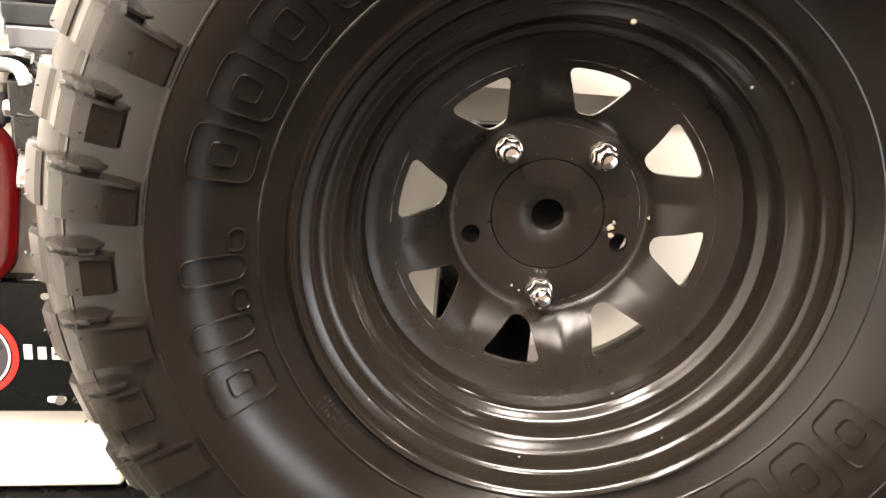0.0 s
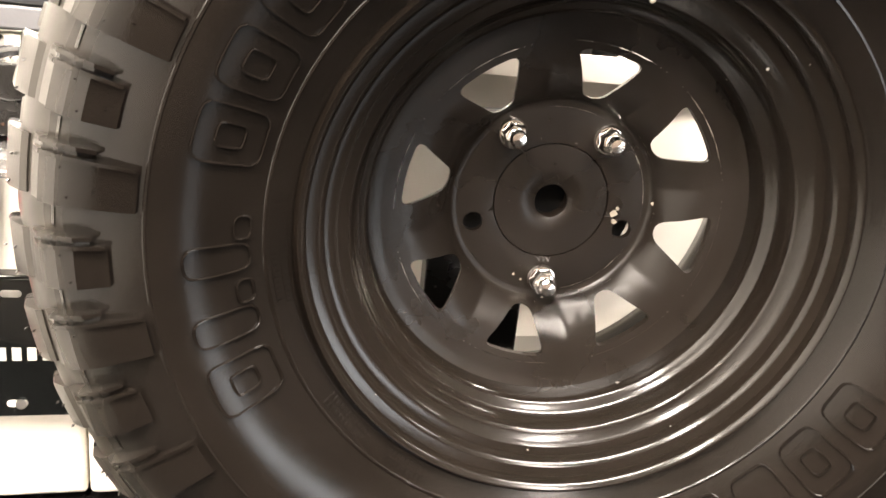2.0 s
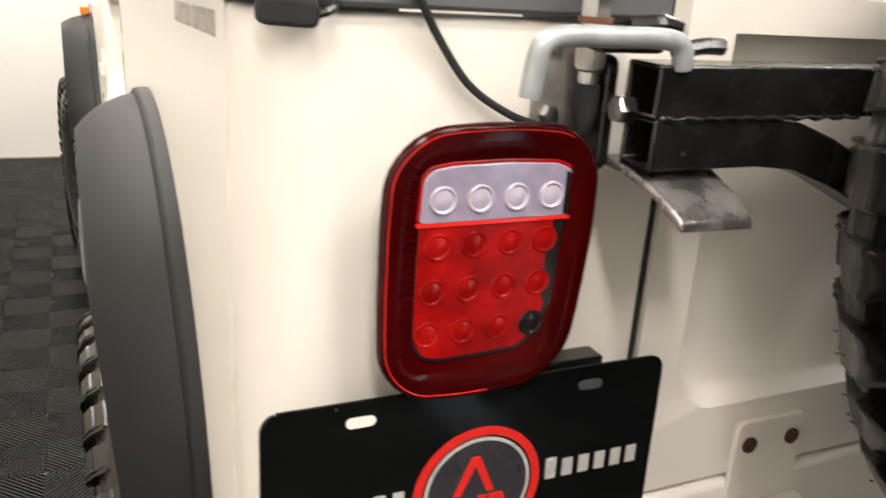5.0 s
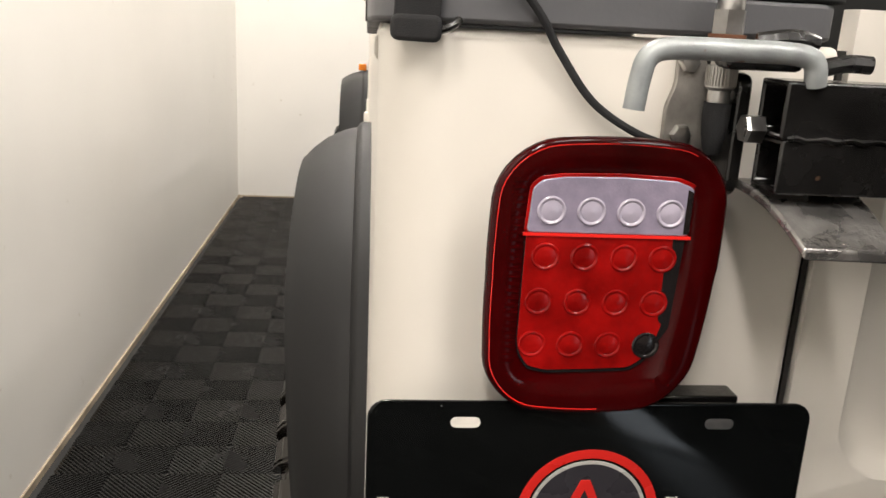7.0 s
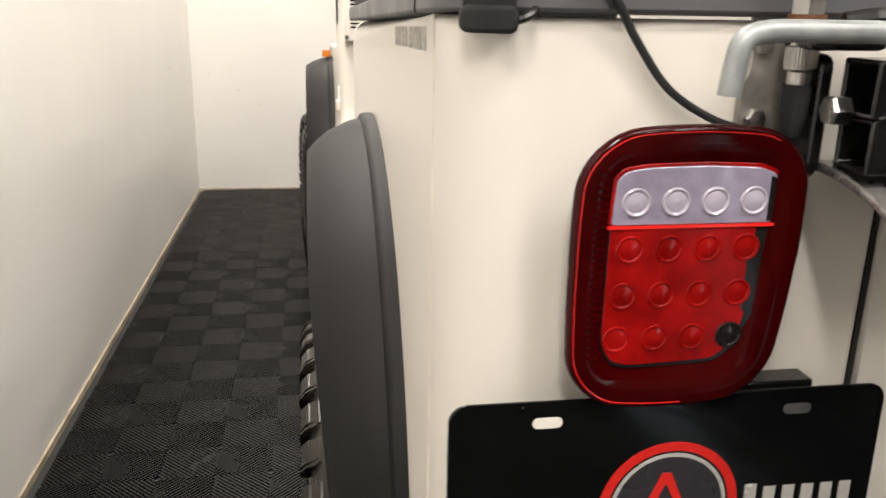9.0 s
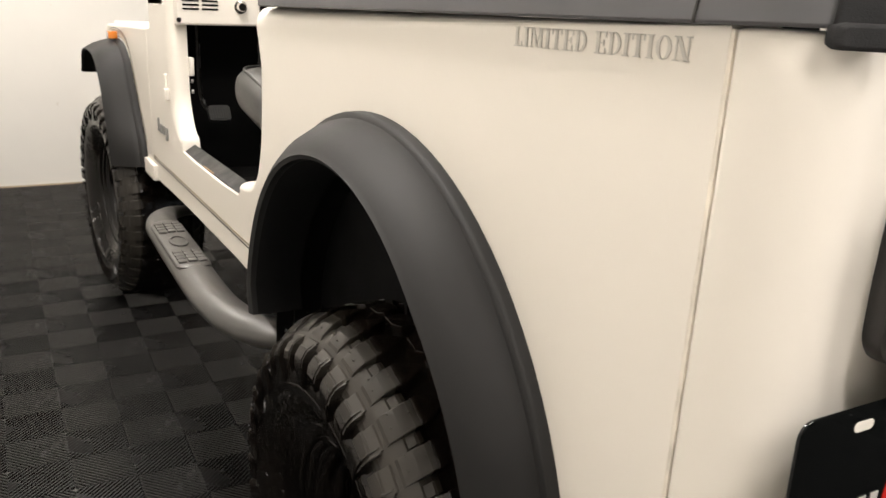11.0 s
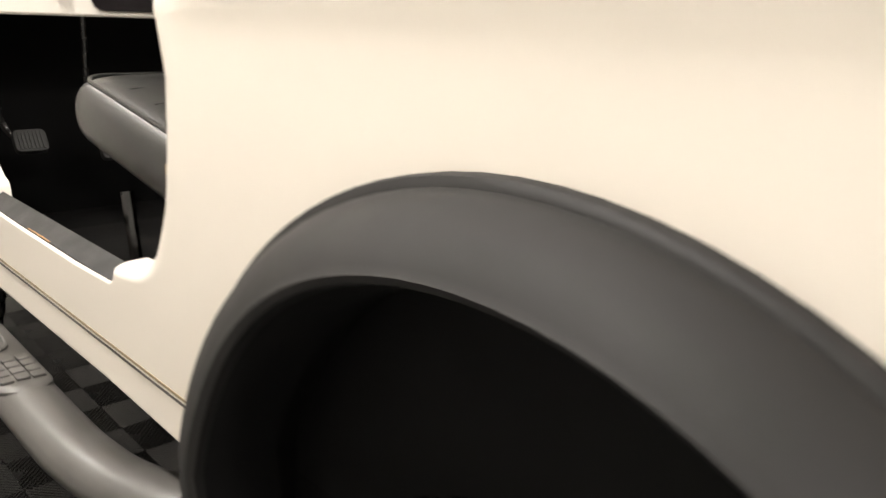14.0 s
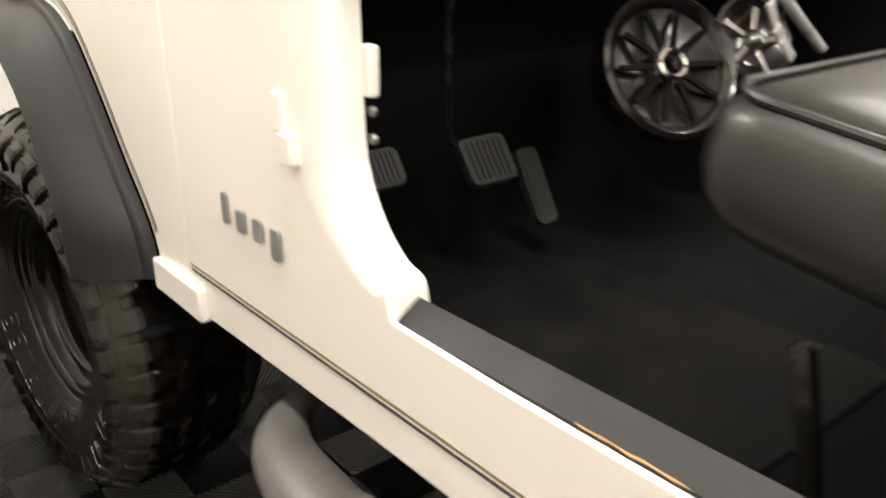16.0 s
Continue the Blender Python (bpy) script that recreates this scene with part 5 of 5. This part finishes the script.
for nm, cx, cy, cz, w, h, tilt, arm in (("clutch_pedal", -0.587, 2.23, 0.912, 0.07, 0.055, 35, True), ("brake_pedal", -0.388, 2.235, 0.890, 0.088, 0.075, 35, True), ("accelerator_pedal", -0.255, 2.26, 0.818, 0.045, 0.13, 30, False)):
    ped = empty(nm, car)
    bm = bmesh.new()
    out = rrect(w, h, 0.012, 4)
    c, s = math.cos(radians(tilt)), math.sin(radians(tilt))
    rings(bm, [[(cx + u, cy + v * s + d * c, cz + v * c - d * s) for u, v in out] for d in (0.008, -0.008)], True, True)
    rub = surf(nm + "_rubber", (0.015, 0.015, 0.014), 0.55)
    part("pad", bm, rub, ped, rake=True, bevel=0.001)
    for k in range(7):
        u = (k - 3) * w * 0.115
        bm = bmesh.new()
        rings(bm, [[(cx + u + a, cy + b * s - 0.008 * c - dd * c, cz + b * c + 0.008 * s + dd * s) for a, b in ((-0.0022, -h * 0.4), (0.0022, -h * 0.4), (0.0022, h * 0.4), (-0.0022, h * 0.4))] for dd in (0, 0.003)], False, True)
        part("rib", bm, rub, ped, rake=True)
    if arm:
        bm = bmesh.new()
        tube(bm, spline([(cx - 0.02, cy + 0.01, cz), (cx - 0.05, cy + 0.03, cz + 0.06), (cx - 0.055, cy + 0.02, cz + 0.3)], 4), 0.007, 8)
        part("arm", bm, BLACKSTEEL, ped, smooth=True, rake=True)
# speaker pod on the tunnel
pod = empty("speaker_pod", car)
tagged(pod, "black speaker pod with a chrome ring")
m = pose(-0.125, 2.12, 0.955, 62, 0, -20)
bm = bmesh.new()
lathe(bm, [(0.0001, 0.06), (0.10, 0.06), (0.115, 0.02), (0.115, -0.012), (0.108, -0.018), (0.10, -0.012), (0.092, 0.0), (0.055, 0.012), (0.0001, 0.012)], 40, "z")
bm.transform(m @ pose(0, 0, 0, 180))
part("pod_body", bm, LAMPBLACK, pod, "black pod", True)
for k in range(10):
    a = 2 * math.pi * k / 10
    bm = bmesh.new()
    box(bm, (0.03, -0.004, -0.004), (0.088, 0.004, 0.004))
    bm.transform(m @ pose(0, 0, 0.006) @ Matrix.Rotation(a, 4, "Z"))
    part("spoke", bm, DARKINT, pod)
bm = bmesh.new()
lathe(bm, [(0.016, 0.0), (0.016, 0.016), (0.021, 0.020), (0.026, 0.016), (0.026, 0.0)], 30, "z")
bm.transform(m)
part("ring", bm, CHROME, pod, "chrome ring", True)
# smaller pod behind, with the bright bracket and bar beside it
pod2 = empty("speaker_pod", car)
tagged(pod2, "small black speaker pod with chrome trim")
m = pose(0.12, 2.135, 0.970, 62, 0, -20)
bm = bmesh.new()
lathe(bm, [(0.0001, 0.05), (0.068, 0.05), (0.078, 0.015), (0.078, -0.012), (0.072, -0.016), (0.066, -0.010), (0.03, 0.010), (0.0001, 0.010)], 32, "z")
bm.transform(m @ pose(0, 0, 0, 180))
part("pod_body", bm, LAMPBLACK, pod2, "black pod", True)
for k in range(5):
    bm = bmesh.new()
    box(bm, (0.018, -0.006, -0.003), (0.062, 0.006, 0.004))
    bm.transform(m @ pose(0, 0, 0.006) @ Matrix.Rotation(2 * math.pi * k / 5, 4, "Z"))
    part("trim_blade", bm, CHROME, pod2, bevel=0.002)
BRIGHTZINC = surf("bright_zinc", (0.62, 0.60, 0.56), 0.35, 0.3, var=0.2, scale=70, bump=0.1)
bracket2 = empty("lever_bracket", car)
tagged(bracket2, "bare zinc bracket and chrome bar beside the gear tunnel")
for (x0, z0), (x1, z1), r in (((-0.073, 1.057), (-0.050, 1.024), 0.008), ((-0.046, 1.020), (-0.030, 1.006), 0.009), ((-0.026, 1.002), (0.014, 0.970), 0.0085)):
    bm = bmesh.new()
    d = Vector((x1 - x0, 0, z1 - z0)).normalized()
    n = Vector((-d.z, 0, d.x)) * r
    loop = [Vector((x0, 2.0, z0)) + n, Vector((x1, 2.0, z1)) + n, Vector((x1, 2.0, z1)) - n, Vector((x0, 2.0, z0)) - n]
    rings(bm, [[(p.x, y, p.z) for p in loop] for y in (1.997, 2.003)], True, True)
    part("strip", bm, BRIGHTZINC, bracket2, bevel=0.0015)
bm = bmesh.new()
tube(bm, [(-0.045, 2.0, 1.066), (0.02, 2.0, 1.026), (0.10, 2.0, 0.978)], 0.0085, 12)
part("bar", bm, BRIGHTZINC, bracket2, smooth=True)
# added black panel that blocks the bright view through the passenger side
bm = bmesh.new()
box(bm, (0.700, 1.05, 0.70), (0.728, 2.395, 1.26))
part("side_blocker", bm, DARKINT, car, "black panel added to block the bright passenger side", bevel=0.004, rake=True)
# floor mat
bm = bmesh.new()
slab(bm, [(-0.43 + u, 1.93 + v) for u, v in rrect(0.44, 0.5, 0.04, 4)], 0.7005, 0.708, "z")
part("floor_mat", bm, surf("mat_rubber", (0.0065, 0.0062, 0.0058), 0.8, var=0.6, scale=9, bump=0.3, spec=0.12), None, "", rake=True)
tagged(bpy.data.objects["floor_mat"], "worn black rubber mat on the cabin floor", "floor mat")

# ---- side step ----
step = empty("side_step", car)
tagged(step, "dusty grey side step bar with an oval tread pad")
bm = bmesh.new()
tube(bm, spline([(-0.64, 2.27, 0.512), (-0.73, 2.23, 0.530), (-0.785, 2.17, 0.536), (-0.81, 2.07, 0.537), (-0.815, 1.9, 0.537), (-0.815, 1.5, 0.537), (-0.81, 1.36, 0.537), (-0.787, 1.25, 0.534), (-0.735, 1.17, 0.527), (-0.61, 1.09, 0.512)], 6), [0.018 + 0.0017 * k for k in range(19)] + [0.05] * 29 + [0.048, 0.046, 0.044, 0.042, 0.041, 0.04, 0.04], 20)
bmesh.ops.scale(bm, vec=(1, 1, 0.64), space=Matrix.Translation((0, 0, -0.545)), verts=bm.verts)
part("tube", bm, STEPGREY, step, "dusty grey flattened bar with bent ends", True)
for py in (1.79,):
    bm = bmesh.new()
    loops = []
    for s, dz in ((1.0, 0.0), (1.0, 0.006), (0.96, 0.0085), (0.9, 0.009)):
        loops.append([(-0.815 + u * s, py + v * s, 0.564 + dz - 2.2 * (u * s) ** 2) for u, v in rrect(0.088, 0.45, 0.04, 7)])
    rings(bm, loops, False, True)
    pad = part("tread_pad", bm, STEPGREY, step, "grey oval tread pad", True, angle=40)
    for sec in (-1, 1):
        for i in range(3):
            for j in range(4):
                bm = bmesh.new()
                ux, vy = (i - 1) * 0.0245, sec * 0.138 + (j - 1.5) * 0.0265
                slab(bm, [(-0.815 + ux + a, py + vy + b) for a, b in rrect(0.0215, 0.0225, 0.003, 2)], 0.568, 0.5768 - 2.2 * ux ** 2, "z")
                part("tread_block", bm, STEPGREY, step, bevel=0.001)
    bm = bmesh.new()
    lathe(bm, [(0.030, 0.561), (0.030, 0.5645), (0.026, 0.5655), (0.023, 0.5645), (0.023, 0.561)], 32, "z", (0, 0, 0))
    bmesh.ops.scale(bm, vec=(0.85, 1.7, 1), verts=bm.verts)
    bmesh.ops.translate(bm, vec=(-0.815, py, 0.010), verts=bm.verts)
    part("pad_emblem", bm, STEPGREY, step, smooth=True)
copy_thing(step, Matrix.Translation((0, 0, 0)) @ pose(0, 3.5, 0, 0, 0, 180))

# ---- floor tiles: ribbed quarters with crossing directions ----
Q = 0.1524
TX, TY = -1.142, 1.887


def rib_quarter(verts, faces, x0, y0, way):
    """Slanting ribs clipped to a square quarter."""
    pitch, w, h = 0.0150, 0.0092, 0.0065
    g = 0.0006
    lo, hi = g, Q - g
    nr = int(2 * Q / pitch) + 1

    def clip(c):
        pts = []
        for x in (lo, hi):
            y = c - x
            if lo <= y <= hi:
                pts.append((x, y))
        for y in (lo, hi):
            x = c - y
            if lo < x < hi:
                pts.append((x, y))
        return sorted(pts)[:1] + sorted(pts)[-1:] if len(pts) >= 2 else None
    for k in range(nr):
        c = pitch * (k + 0.5)
        rows = []
        for off, z in ((-w / 2, 0), (-w / 2 + 0.0037, h), (w / 2 - 0.0037, h), (w / 2, 0)):
            seg = clip(c + off * 1.414)
            if not seg or len(seg) < 2:
                rows = None
                break
            rows.append([(x, y, z) for x, y in seg])
        if not rows:
            continue
        i0 = len(verts)
        for seg in rows:
            for x, y, z in seg:
                xx = x if way > 0 else Q - x
                verts.append((x0 + xx, y0 + y, z - 0.0065))
        for r in range(3):
            a = i0 + 2 * r
            faces.append((a, a + 2, a + 3, a + 1) if way > 0 else (a, a + 1, a + 3, a + 2))


verts, faces = [], []
for i in range(2):
    for j in range(2):
        x0, y0 = (i - 1) * Q, (j - 1) * Q
        rib_quarter(verts, faces, x0, y0, 1 if (i + j) % 2 == 0 else -1)
        b = len(verts)
        verts += [(x0, y0, -0.0066), (x0 + Q, y0, -0.0066), (x0 + Q, y0 + Q, -0.0066), (x0, y0 + Q, -0.0066)]
        faces.append((b, b + 1, b + 2, b + 3))
tile_me = bpy.data.meshes.new("floor_tile")
tile_me.from_pydata(verts, [], faces)
tile_me.materials.append(TILE)
tile_me.update()
rest_v, rest_f = [], []
for i in range(-2, 17):
    for j in range(-18, 11):
        cx, cy = TX + 2 * Q * i, TY + 2 * Q * j
        if cx < WX - 0.02 or cy > EY + Q or cx > RX or cy < BY:
            continue
        if i < 8 and j > -9:
            t = new("floor_tile", tile_me)
            t.location = (cx, cy, 0)
            t.parent = floor
        else:
            b = len(rest_v)
            rest_v += [(cx + sx * Q * 0.998, cy + sy * Q * 0.998, -0.002) for sx, sy in ((-1, -1), (1, -1), (1, 1), (-1, 1))]
            rest_f.append((b, b + 1, b + 2, b + 3))
me = bpy.data.meshes.new("far_tiles")
me.from_pydata(rest_v, [], rest_f)
me.materials.append(TILE)
far = new("far_tiles", me)
far.parent = floor
tagged(far, kind="stuff")
